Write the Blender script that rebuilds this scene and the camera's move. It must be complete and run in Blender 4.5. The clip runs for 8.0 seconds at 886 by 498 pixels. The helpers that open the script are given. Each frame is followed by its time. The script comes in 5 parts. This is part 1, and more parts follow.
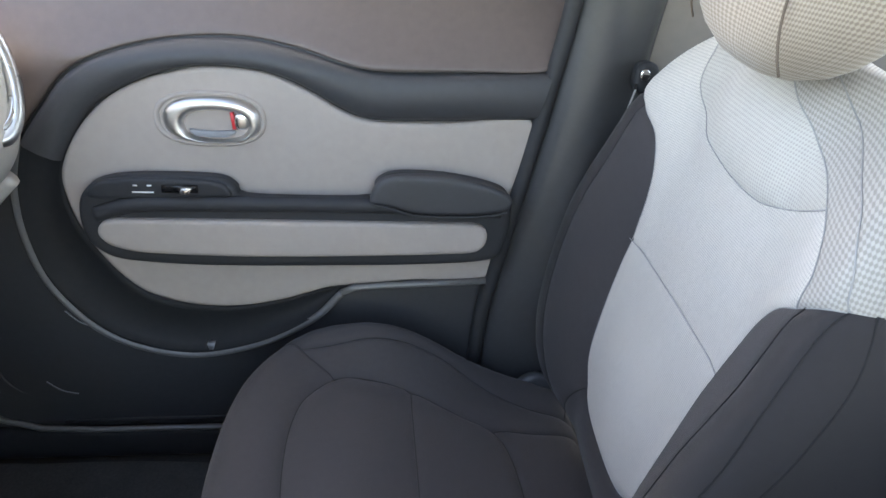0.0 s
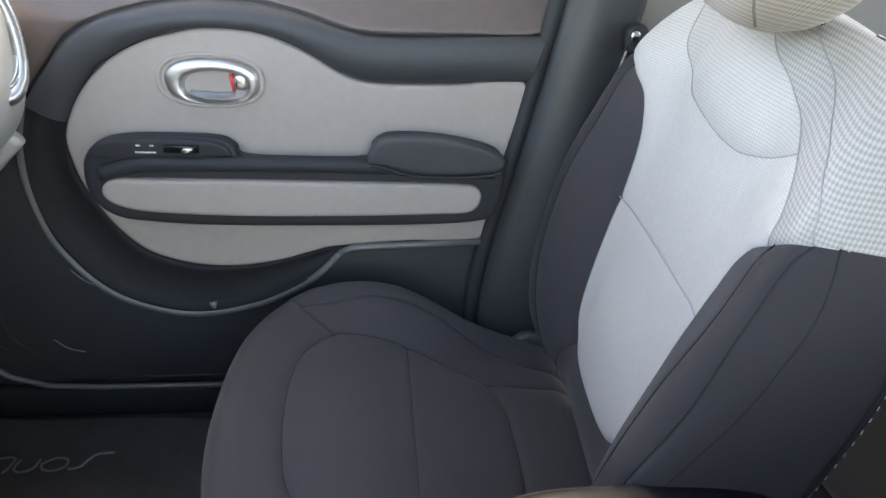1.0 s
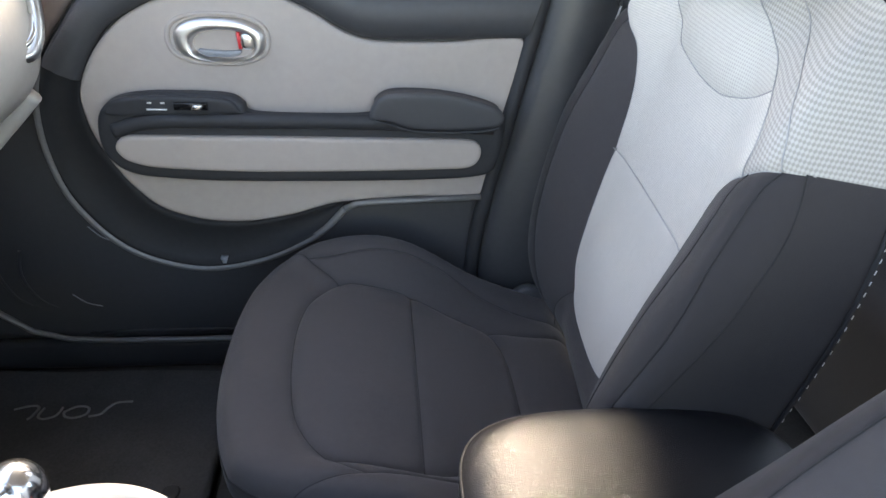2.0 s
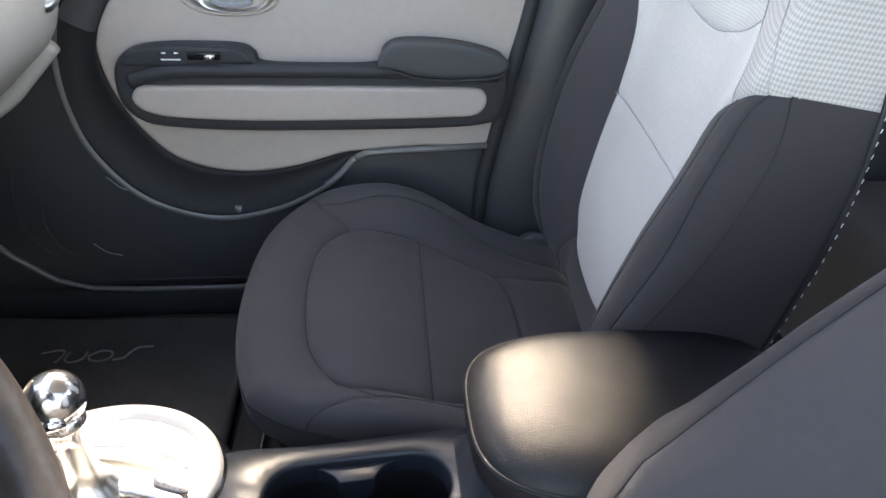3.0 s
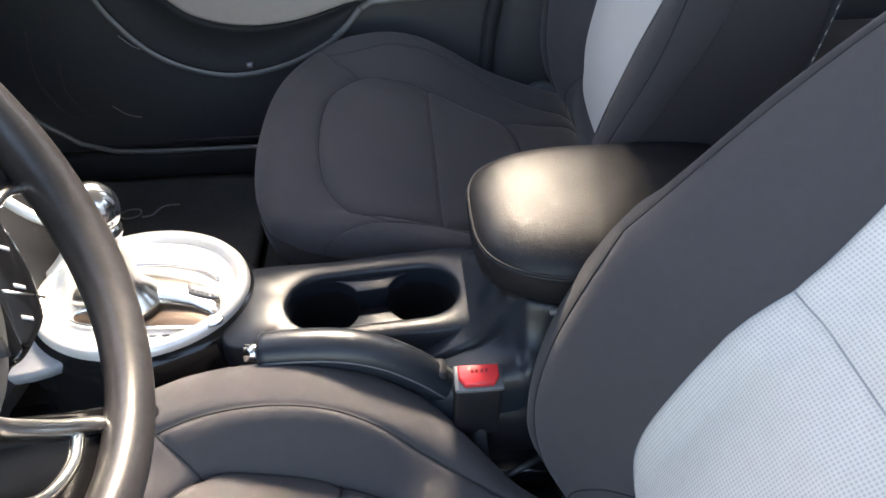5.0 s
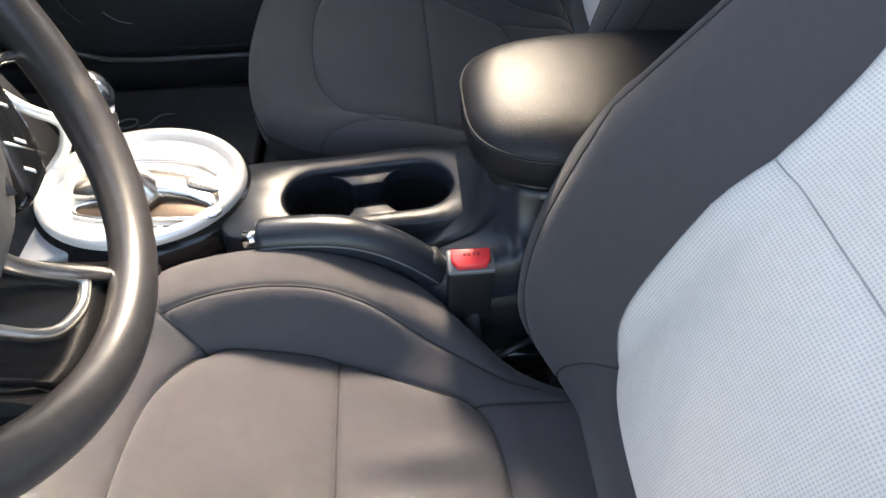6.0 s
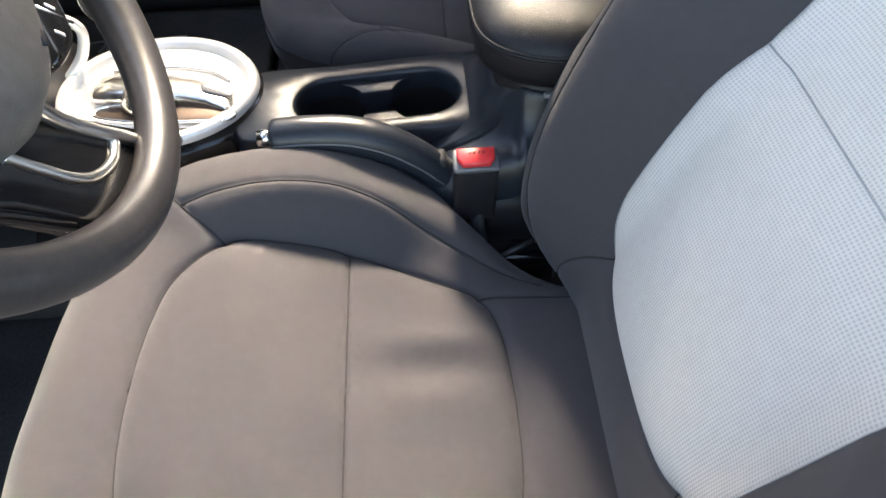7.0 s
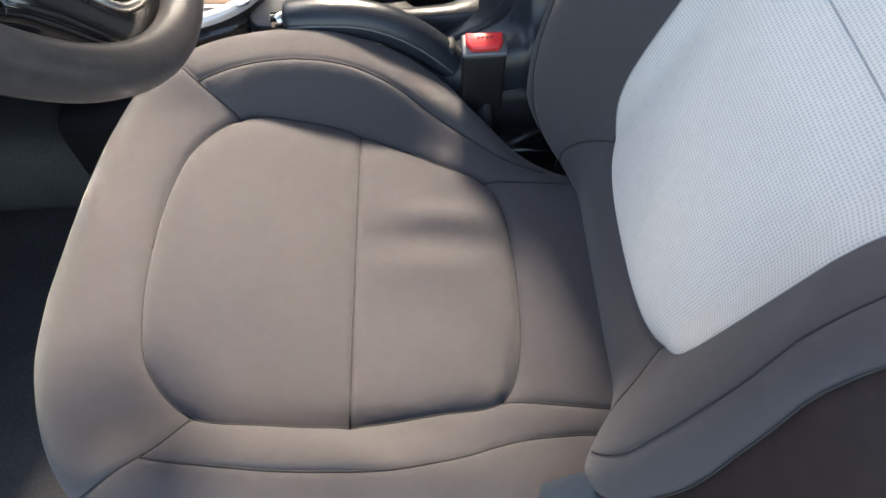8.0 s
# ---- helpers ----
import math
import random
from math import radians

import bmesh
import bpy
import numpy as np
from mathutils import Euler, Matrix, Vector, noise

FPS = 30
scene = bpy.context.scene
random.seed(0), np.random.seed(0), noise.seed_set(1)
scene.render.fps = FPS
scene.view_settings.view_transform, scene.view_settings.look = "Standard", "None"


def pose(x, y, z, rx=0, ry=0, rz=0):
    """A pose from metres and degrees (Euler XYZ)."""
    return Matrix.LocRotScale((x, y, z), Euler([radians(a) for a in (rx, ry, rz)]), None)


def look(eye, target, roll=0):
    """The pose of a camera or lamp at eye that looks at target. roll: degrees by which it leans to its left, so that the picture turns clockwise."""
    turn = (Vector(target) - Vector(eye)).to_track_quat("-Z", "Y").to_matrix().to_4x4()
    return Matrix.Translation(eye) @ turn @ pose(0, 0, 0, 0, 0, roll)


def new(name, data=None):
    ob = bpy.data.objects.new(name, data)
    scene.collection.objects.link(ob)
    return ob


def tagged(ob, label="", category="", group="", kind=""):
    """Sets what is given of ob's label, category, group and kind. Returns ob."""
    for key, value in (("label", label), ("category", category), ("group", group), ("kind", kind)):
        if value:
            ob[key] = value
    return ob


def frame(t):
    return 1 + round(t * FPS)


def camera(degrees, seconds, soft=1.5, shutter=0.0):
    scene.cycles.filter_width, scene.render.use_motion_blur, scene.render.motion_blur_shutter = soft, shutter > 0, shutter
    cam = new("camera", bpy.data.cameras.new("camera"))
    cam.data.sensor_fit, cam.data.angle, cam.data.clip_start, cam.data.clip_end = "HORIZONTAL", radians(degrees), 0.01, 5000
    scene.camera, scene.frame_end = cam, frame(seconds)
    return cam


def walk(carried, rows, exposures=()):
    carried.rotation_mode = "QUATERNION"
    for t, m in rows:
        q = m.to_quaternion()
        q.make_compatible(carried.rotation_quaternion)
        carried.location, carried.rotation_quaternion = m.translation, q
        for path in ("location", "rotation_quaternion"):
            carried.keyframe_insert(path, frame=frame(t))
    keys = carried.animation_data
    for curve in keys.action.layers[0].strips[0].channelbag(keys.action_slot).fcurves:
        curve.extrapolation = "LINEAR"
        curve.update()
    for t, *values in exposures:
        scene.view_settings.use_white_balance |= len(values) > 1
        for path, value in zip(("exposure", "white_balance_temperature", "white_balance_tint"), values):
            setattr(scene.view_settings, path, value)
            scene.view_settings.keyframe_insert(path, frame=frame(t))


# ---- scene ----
cam = camera(66.7, 8.0)
PATH = [
    (0, (0.1193, 0.0600, 0.9330), (0.3428, 1.8453, 0.0596), 3.41),
    (0.5, (0.1278, 0.0440, 0.9264), (0.3487, 1.8170, 0.0277), 3.58),
    (1, (0.1234, 0.0210, 0.9196), (0.3472, 1.7778, -0.0096), 3.44),
    (1.5, (0.1289, -0.0050, 0.9132), (0.3427, 1.7308, -0.0569), 3.18),
    (3, (0.1294, -0.0810, 0.8912), (0.3001, 1.5991, -0.1804), 2.01),
    (3.5, (0.1277, -0.1050, 0.8813), (0.2772, 1.5179, -0.2780), 1.64),
    (4, (0.1320, -0.1250, 0.8709), (0.2622, 1.4659, -0.3340), 0.63),
    (4.5, (0.1363, -0.1450, 0.8616), (0.2495, 1.4130, -0.3873), -0.18),
    (6, (0.1444, -0.1990, 0.8330), (0.2276, 1.1473, -0.6437), -1.28),
    (6.5, (0.1410, -0.2270, 0.8272), (0.2262, 1.0718, -0.6913), -0.99),
    (7, (0.1457, -0.2530, 0.8229), (0.1846, 0.9754, -0.7550), -2.17),
    (7.5, (0.1483, -0.2860, 0.8177), (0.1631, 0.8822, -0.8056), -2.72),
    (8, (0.1418, -0.3200, 0.8111), (0.1550, 0.7711, -0.8650), -1.79),
]
walk(cam, [(t, look(eye, target, roll)) for t, eye, target, roll in PATH], [(0, 3.2, 8200, 13), (1.5, 3.25, 8300, 13), (3, 3.3, 8300, 14), (4.5, 3.05, 8000, 13), (6, 2.95, 8100, 12), (8, 2.85, 8000, 11)])

# ---- light ----
SUN_DIR = Vector((0.07, 0.78, 0.62)).normalized()
world = bpy.data.worlds.new("sky")
scene.world = world
world.use_nodes = True
wn = world.node_tree.nodes
sky = wn.new("ShaderNodeTexSky")
sky.sky_type = "NISHITA"
sky.sun_disc = False
sky.sun_elevation = math.asin(SUN_DIR.z)
sky.sun_rotation = math.atan2(SUN_DIR.x, SUN_DIR.y)
world.node_tree.links.new(sky.outputs[0], wn["Background"].inputs[0])
wn["Background"].inputs[1].default_value = 0.15
sun_data = bpy.data.lights.new("sun", "SUN")
sun_data.energy, sun_data.angle, sun_data.color = 1.9, radians(11.0), (1.0, 0.94, 0.86)
sun = new("sun", sun_data)
sun.matrix_world = look(SUN_DIR * 5, (0, 0, 0))


# ---- materials ----
def material(name, color, rough=0.6, metal=0.0, vary=0.15, scale=40.0, bump=0.15, fine=900.0, spec=0.5, sheen=0.0, coat=0.0):
    """A surface with colour drift at two scales and a fine grain relief."""
    m = bpy.data.materials.new(name)
    m.use_nodes = True
    t = m.node_tree
    b = t.nodes["Principled BSDF"]
    b.inputs["Metallic"].default_value = metal
    b.inputs["Specular IOR Level"].default_value = spec
    b.inputs["Sheen Weight"].default_value = sheen
    b.inputs["Coat Weight"].default_value = coat
    co = t.nodes.new("ShaderNodeTexCoord")
    big, small = t.nodes.new("ShaderNodeTexNoise"), t.nodes.new("ShaderNodeTexNoise")
    big.inputs["Scale"].default_value, small.inputs["Scale"].default_value = scale * 0.2, scale * 4
    big.inputs["Detail"].default_value = 3
    for n in (big, small):
        t.links.new(co.outputs["Object"], n.inputs["Vector"])
    mix = t.nodes.new("ShaderNodeMath")
    mix.operation = "ADD"
    t.links.new(big.outputs["Fac"], mix.inputs[0])
    t.links.new(small.outputs["Fac"], mix.inputs[1])
    ramp = t.nodes.new("ShaderNodeMapRange")
    ramp.inputs["From Min"].default_value, ramp.inputs["From Max"].default_value = 0.6, 1.4
    ramp.inputs["To Min"].default_value, ramp.inputs["To Max"].default_value = 1 - vary, 1 + vary
    t.links.new(mix.outputs[0], ramp.inputs["Value"])
    hsv = t.nodes.new("ShaderNodeHueSaturation")
    hsv.inputs["Color"].default_value = (*color, 1)
    t.links.new(ramp.outputs[0], hsv.inputs["Value"])
    t.links.new(hsv.outputs[0], b.inputs["Base Color"])
    rr = t.nodes.new("ShaderNodeMapRange")
    rr.inputs["To Min"].default_value, rr.inputs["To Max"].default_value = max(rough - 0.07, 0.02), min(rough + 0.07, 1)
    t.links.new(big.outputs["Fac"], rr.inputs["Value"])
    t.links.new(rr.outputs[0], b.inputs["Roughness"])
    if bump:
        grain = t.nodes.new("ShaderNodeTexNoise")
        grain.inputs["Scale"].default_value = fine
        grain.inputs["Detail"].default_value = 2
        t.links.new(co.outputs["Object"], grain.inputs["Vector"])
        bp = t.nodes.new("ShaderNodeBump")
        bp.inputs["Strength"].default_value, bp.inputs["Distance"].default_value = bump, 0.0006
        t.links.new(grain.outputs["Fac"], bp.inputs["Height"])
        t.links.new(bp.outputs[0], b.inputs["Normal"])
    return m


def weave(name, light, dark, period, turn=0.0, ratio=1.0, soft=0.35, relief=0.5, bias=0.0, wrap=False):
    """A woven cloth: a small check along the cloth's own UV metres, or with wrap round a shoulder from front to side. ratio over 1 draws it out into ribs."""
    m = material(name, light, 0.9, 0, 0.05, 30, 0, sheen=0.2, spec=0.2)
    t = m.node_tree
    b = t.nodes["Principled BSDF"]
    uv = t.nodes.new("ShaderNodeUVMap")
    mp = t.nodes.new("ShaderNodeMapping")
    mp.inputs["Rotation"].default_value = (0, 0, radians(turn))
    if wrap:
        co, parts3, less, pair = (t.nodes.new(k) for k in ("ShaderNodeTexCoord", "ShaderNodeSeparateXYZ", "ShaderNodeMath", "ShaderNodeCombineXYZ"))
        less.operation = "SUBTRACT"
        t.links.new(co.outputs["Object"], parts3.inputs[0])
        t.links.new(parts3.outputs["X"], less.inputs[0])
        t.links.new(parts3.outputs["Y"], less.inputs[1])
        t.links.new(less.outputs[0], pair.inputs["X"])
        t.links.new(parts3.outputs["Z"], pair.inputs["Y"])
        t.links.new(pair.outputs[0], mp.inputs["Vector"])
    else:
        t.links.new(uv.outputs[0], mp.inputs["Vector"])
    sep = t.nodes.new("ShaderNodeSeparateXYZ")
    t.links.new(mp.outputs[0], sep.inputs[0])
    waves = []
    for axis, p in (("X", period), ("Y", period * ratio)):
        k = t.nodes.new("ShaderNodeMath")
        k.operation = "MULTIPLY"
        k.inputs[1].default_value = 2 * math.pi / p
        t.links.new(sep.outputs[axis], k.inputs[0])
        s = t.nodes.new("ShaderNodeMath")
        s.operation = "SINE"
        t.links.new(k.outputs[0], s.inputs[0])
        waves.append(s)
    add = t.nodes.new("ShaderNodeMath")
    add.operation = "ADD"
    for i, s in enumerate(waves):
        t.links.new(s.outputs[0], add.inputs[i])
    mr = t.nodes.new("ShaderNodeMapRange")
    mr.interpolation_type = "SMOOTHSTEP"
    mr.inputs["From Min"].default_value, mr.inputs["From Max"].default_value = -1 - soft + bias, soft + bias
    t.links.new(add.outputs[0], mr.inputs["Value"])
    mx = t.nodes.new("ShaderNodeMix")
    mx.data_type = "RGBA"
    mx.inputs["A"].default_value, mx.inputs["B"].default_value = (*dark, 1), (*light, 1)
    t.links.new(mr.outputs[0], mx.inputs["Factor"])
    hsv = next(n for n in t.nodes if n.bl_idname == "ShaderNodeHueSaturation")
    t.links.new(mx.outputs["Result"], hsv.inputs["Color"])
    bp = t.nodes.new("ShaderNodeBump")
    bp.inputs["Strength"].default_value, bp.inputs["Distance"].default_value = relief, 0.0006
    t.links.new(add.outputs[0], bp.inputs["Height"])
    t.links.new(bp.outputs[0], b.inputs["Normal"])
    return m


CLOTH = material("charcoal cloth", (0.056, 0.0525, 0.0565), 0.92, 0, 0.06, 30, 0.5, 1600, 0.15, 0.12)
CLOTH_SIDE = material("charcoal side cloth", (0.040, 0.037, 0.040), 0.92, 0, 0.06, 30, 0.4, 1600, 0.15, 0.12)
RIB = weave("light ribbed cloth", (0.61, 0.585, 0.55), (0.45, 0.435, 0.42), 0.0027, 0, 1.0, 0.5, 0.2)
RIB_FINE = weave("light corded cloth", (0.52, 0.505, 0.475), (0.40, 0.385, 0.36), 0.0033, 0, 1.0, 0.5, 0.15)
CHECK = weave("checked cloth", (0.46, 0.44, 0.42), (0.31, 0.295, 0.28), 0.0042, 8, 1.0, 0.6, 0.05, 0.5, True)
HEAD_CHECK = weave("warm checked cloth", (0.41, 0.355, 0.30), (0.25, 0.205, 0.17), 0.0042, 0, 1.0, 0.6, 0.05, 0.5)
BROWN_THREAD = material("brown thread", (0.14, 0.11, 0.09), 0.9, bump=0)
PALE_THREAD = material("grey thread", (0.36, 0.36, 0.365), 0.9, bump=0)
THREAD = material("dark thread", (0.02, 0.02, 0.022), 0.9, bump=0)
BLACK = material("black grained plastic", (0.034, 0.035, 0.039), 0.5, 0, 0.12, 25, 0.35, 1100, 0.22)
# black with blue mixed into the base for the sky it reflects
CONSOLE = material("satin black console plastic with sky tint", (0.016, 0.020, 0.027), 0.34, 0, 0.12, 25, 0.25, 1100, 0.34)
BLACK_SOFT = material("soft black plastic", (0.043, 0.044, 0.049), 0.55, 0, 0.1, 25, 0.3, 1100)
GLOSS = material("piano black plastic", (0.010, 0.010, 0.011), 0.14, 0, 0.1, 25, 0)
GLOSS_DULL = material("dull black plastic", (0.014, 0.014, 0.016), 0.45, 0, 0.1, 25, 0.15, 1000, 0.3)
PILLAR = material("satin dark grey plastic", (0.050, 0.051, 0.056), 0.36, 0, 0.1, 25, 0.25, 1100, 0.5)
SIDE_BLUE = material("dark blue grey plastic", (0.030, 0.042, 0.060), 0.45, 0, 0.1, 25, 0.2, 1000, 0.4)
# near black stands in for the shade inside a deep map pocket
POCKET_SHADE = material("matt black pocket shade", (0.020, 0.021, 0.024), 0.6, 0, 0.12, 25, 0.3, 1100, 0.2)
TAUPE = material("warm grey door cloth", (0.37, 0.325, 0.30), 0.8, 0, 0.05, 20, 0.3, 1300, 0.3)
LEATHER = material("black grained leather", (0.013, 0.013, 0.015), 0.41, 0, 0.15, 30, 0.8, 900, 0.23)
HUB = material("grained hub leather", (0.12, 0.113, 0.107), 0.45, 0, 0.2, 30, 0.6, 700, 0.4)
WHEEL_LEATHER = material("worn black leather", (0.042, 0.038, 0.038), 0.34, 0, 0.35, 40, 0.15, 1000, 0.6)
SILVER = material("satin silver trim", (0.72, 0.71, 0.69), 0.28, 1, 0.04, 25, 0)
SATIN = material("satin handle metal", (0.70, 0.69, 0.68), 0.38, 1, 0.04, 25, 0)
GATE_SILVER = material("bright satin metal", (0.86, 0.84, 0.80), 0.40, 0.5, 0.04, 25, 0)
DARK_METAL = material("dark bronze metal", (0.10, 0.075, 0.06), 0.40, 1, 0.1, 25, 0)
GATE_CHROME = material("bright moulded metal", (0.88, 0.84, 0.78), 0.24, 1, 0.03, 25, 0)
CHROME = material("polished chrome", (0.86, 0.85, 0.84), 0.17, 1, 0.02, 25, 0)
RED_DARK = material("dark red print", (0.30, 0.015, 0.02), 0.5, bump=0)
RED = material("red buckle plastic", (0.62, 0.035, 0.04), 0.35, 0, 0.05, 25, 0)
CARPET = material("black carpet", (0.048, 0.048, 0.049), 0.97, 0, 0.3, 60, 1.0, 700, 0.1)
MAT = material("black floor mat", (0.072, 0.072, 0.073), 0.95, 0, 0.25, 60, 1.0, 500, 0.15)
# brown vinyl darkened in colour for the shade on the driver's outboard side
SHADED_VINYL = material("shaded brown seat side vinyl", (0.020, 0.0135, 0.0135), 0.7, 0, 0.2, 25, 0.3, 900, 0.12)
SCRIPT = material("grey embroidery", (0.22, 0.22, 0.22), 0.8, bump=0.3)
BEIGE = material("light grey dash plastic", (0.50, 0.48, 0.45), 0.5, 0, 0.05, 25, 0.3, 1000)
HEADLINER = material("light headliner", (0.55, 0.53, 0.50), 0.95, 0, 0.05, 40, 0.4, 800)
ASPHALT = material("asphalt", (0.10, 0.098, 0.095), 0.9, 0, 0.3, 12, 0.8, 200)
WHITE_MARK = material("white printed mark", (0.75, 0.75, 0.75), 0.6, bump=0)
# grey raised so the door's rims carry a highlight from above
EDGE = material("satin dark edge plastic", (0.15, 0.148, 0.15), 0.32, bump=0.1)
BEIGE_TRIM = material("warm grey rear trim", (0.20, 0.175, 0.16), 0.6, 0, 0.06, 20, 0.3, 1100)
# lighter brown base colour includes the hazy reflection on the upper trim
UPPER_SHEEN = material("upper trim with brown grey sheen", (0.118, 0.092, 0.086), 0.42, 0, 0.1, 20, 0.3, 1100)
BUCKLE_GREY = material("slate buckle plastic", (0.10, 0.105, 0.115), 0.4, bump=0.2)
GREY_PLASTIC = material("grey plastic", (0.22, 0.23, 0.25), 0.45, bump=0.2)
GLASS = bpy.data.materials.new("window glass")
GLASS.use_nodes = True
gb = GLASS.node_tree.nodes["Principled BSDF"]
gb.inputs["Transmission Weight"].default_value, gb.inputs["Roughness"].default_value, gb.inputs["IOR"].default_value = 1.0, 0.0, 1.01


# ---- building helpers ----
def part(name, bm, mat, parent=None, label="", smooth=True):
    """One bmesh as one mesh object, under a thing or a part."""
    me = bpy.data.meshes.new(name)
    bmesh.ops.recalc_face_normals(bm, faces=bm.faces)
    bm.to_mesh(me)
    bm.free()
    if smooth:
        for p in me.polygons:
            p.use_smooth = True
    me.materials.append(mat)
    ob = new(name, me)
    if parent is not None:
        ob.parent = parent
    if label:
        tagged(ob, label)
    return ob


def thing(name, label, category, group="", kind="", at=(0, 0, 0)):
    ob = new(name)
    ob.location = at
    bpy.context.view_layer.update()
    return tagged(ob, label, category, group, kind)


def spline(points, n=8, closed=False):
    """A smooth curve through the points."""
    pts = [Vector(p) for p in points]
    out, k = [], len(pts)
    for i in range(k if closed else k - 1):
        if closed:
            p0, p1, p2, p3 = pts[i - 1], pts[i], pts[(i + 1) % k], pts[(i + 2) % k]
        else:
            p0, p1, p2, p3 = pts[max(i - 1, 0)], pts[i], pts[i + 1], pts[min(i + 2, k - 1)]
        for j in range(n):
            t = j / n
            out.append(0.5 * ((2 * p1) + (p2 - p0) * t + (2 * p0 - 5 * p1 + 4 * p2 - p3) * t * t + (3 * p1 - p0 - 3 * p2 + p3) * t ** 3))
    if not closed:
        out.append(pts[-1])
    return out


def tube(path, r, sides=10, closed=False, radii=None, squash=1.0):
    """A round bar along a path."""
    bm = bmesh.new()
    pts = [Vector(p) for p in path]
    rings, k, up = [], len(pts), None
    for i, p in enumerate(pts):
        d = (pts[(i + 1) % k] - pts[i - 1]) if closed else (pts[min(i + 1, k - 1)] - pts[max(i - 1, 0)])
        d.normalize()
        if up is None:
            up = d.orthogonal().normalized()
        up = (up - d * up.dot(d)).normalized()
        side = d.cross(up)
        rr = radii[i] if radii else r
        rings.append([bm.verts.new(p + rr * (math.cos(a) * up + math.sin(a) * side * squash)) for a in (2 * math.pi * j / sides for j in range(sides))])
    for i in range(k if closed else k - 1):
        a, b = rings[i], rings[(i + 1) % k]
        shift = 0
        if closed and i == k - 1:
            shift = min(range(sides), key=lambda s: (a[0].co - b[s].co).length)
        for j in range(sides):
            bm.faces.new((a[j], a[(j + 1) % sides], b[(j + 1 + shift) % sides], b[(j + shift) % sides]))
    if not closed:
        bm.faces.new(rings[0])
        bm.faces.new(rings[-1])
    return bm


def box(x0, x1, y0, y1, z0, z1, bevel=0.004, segments=2):
    bm = bmesh.new()
    bmesh.ops.create_cube(bm, size=1)
    for v in bm.verts:
        v.co = Vector((x0 + (v.co.x + 0.5) * (x1 - x0), y0 + (v.co.y + 0.5) * (y1 - y0), z0 + (v.co.z + 0.5) * (z1 - z0)))
    if bevel:
        bmesh.ops.bevel(bm, geom=bm.edges[:], offset=bevel, segments=segments, affect="EDGES", profile=0.5)
    return bm


def loft(sections, cap=True):
    """Skin over closed rings of equal length."""
    bm = bmesh.new()
    rings = [[bm.verts.new(p) for p in s] for s in sections]
    for a, b in zip(rings, rings[1:]):
        k = len(a)
        for j in range(k):
            bm.faces.new((a[j], a[(j + 1) % k], b[(j + 1) % k], b[j]))
    if cap:
        bm.faces.new(rings[0])
        bm.faces.new(rings[-1])
    return bm


def prism(outline, depth, to3, bevel=0.0):
    """A flat outline given thickness: to3(u, v, w) lays it into the world."""
    bm = bmesh.new()
    if bevel:
        steps = [(0, 0), (depth - bevel, 0), (depth - 0.3 * bevel, 0.3 * bevel), (depth, bevel)]
    else:
        steps = [(0, 0), (depth, 0)]
    k = len(outline)
    pts = [Vector((p[0], p[1])) for p in outline]
    area = sum(pts[i].x * pts[(i + 1) % k].y - pts[(i + 1) % k].x * pts[i].y for i in range(k))
    sg = 1 if area > 0 else -1
    rings = []
    for w, inset in steps:
        ring = []
        for i in range(k):
            d = (pts[(i + 1) % k] - pts[i - 1]).normalized()
            nrm = Vector((-d.y, d.x)) * sg
            q = pts[i] + nrm * inset
            ring.append(bm.verts.new(to3(q.x, q.y, w)))
        rings.append(ring)
    for a, b in zip(rings, rings[1:]):
        for j in range(k):
            bm.faces.new((a[j], a[(j + 1) % k], b[(j + 1) % k], b[j]))
    for ring in (rings[0], rings[-1]):
        f = bm.faces.new(ring)
        bmesh.ops.triangulate(bm, faces=[f])
    return bm


def seg_dist(p, polys):
    """Distance of each point of p (n, 2) to the nearest of the polylines."""
    best = np.full(len(p), 9.0)
    for poly in polys:
        q = np.array([(v[0], v[1]) for v in poly])
        for a, b in zip(q[:-1], q[1:]):
            ab = b - a
            t = np.clip(((p - a) @ ab) / max(ab @ ab, 1e-12), 0, 1)
            best = np.minimum(best, np.linalg.norm(p - a - t[:, None] * ab, axis=1))
    return best


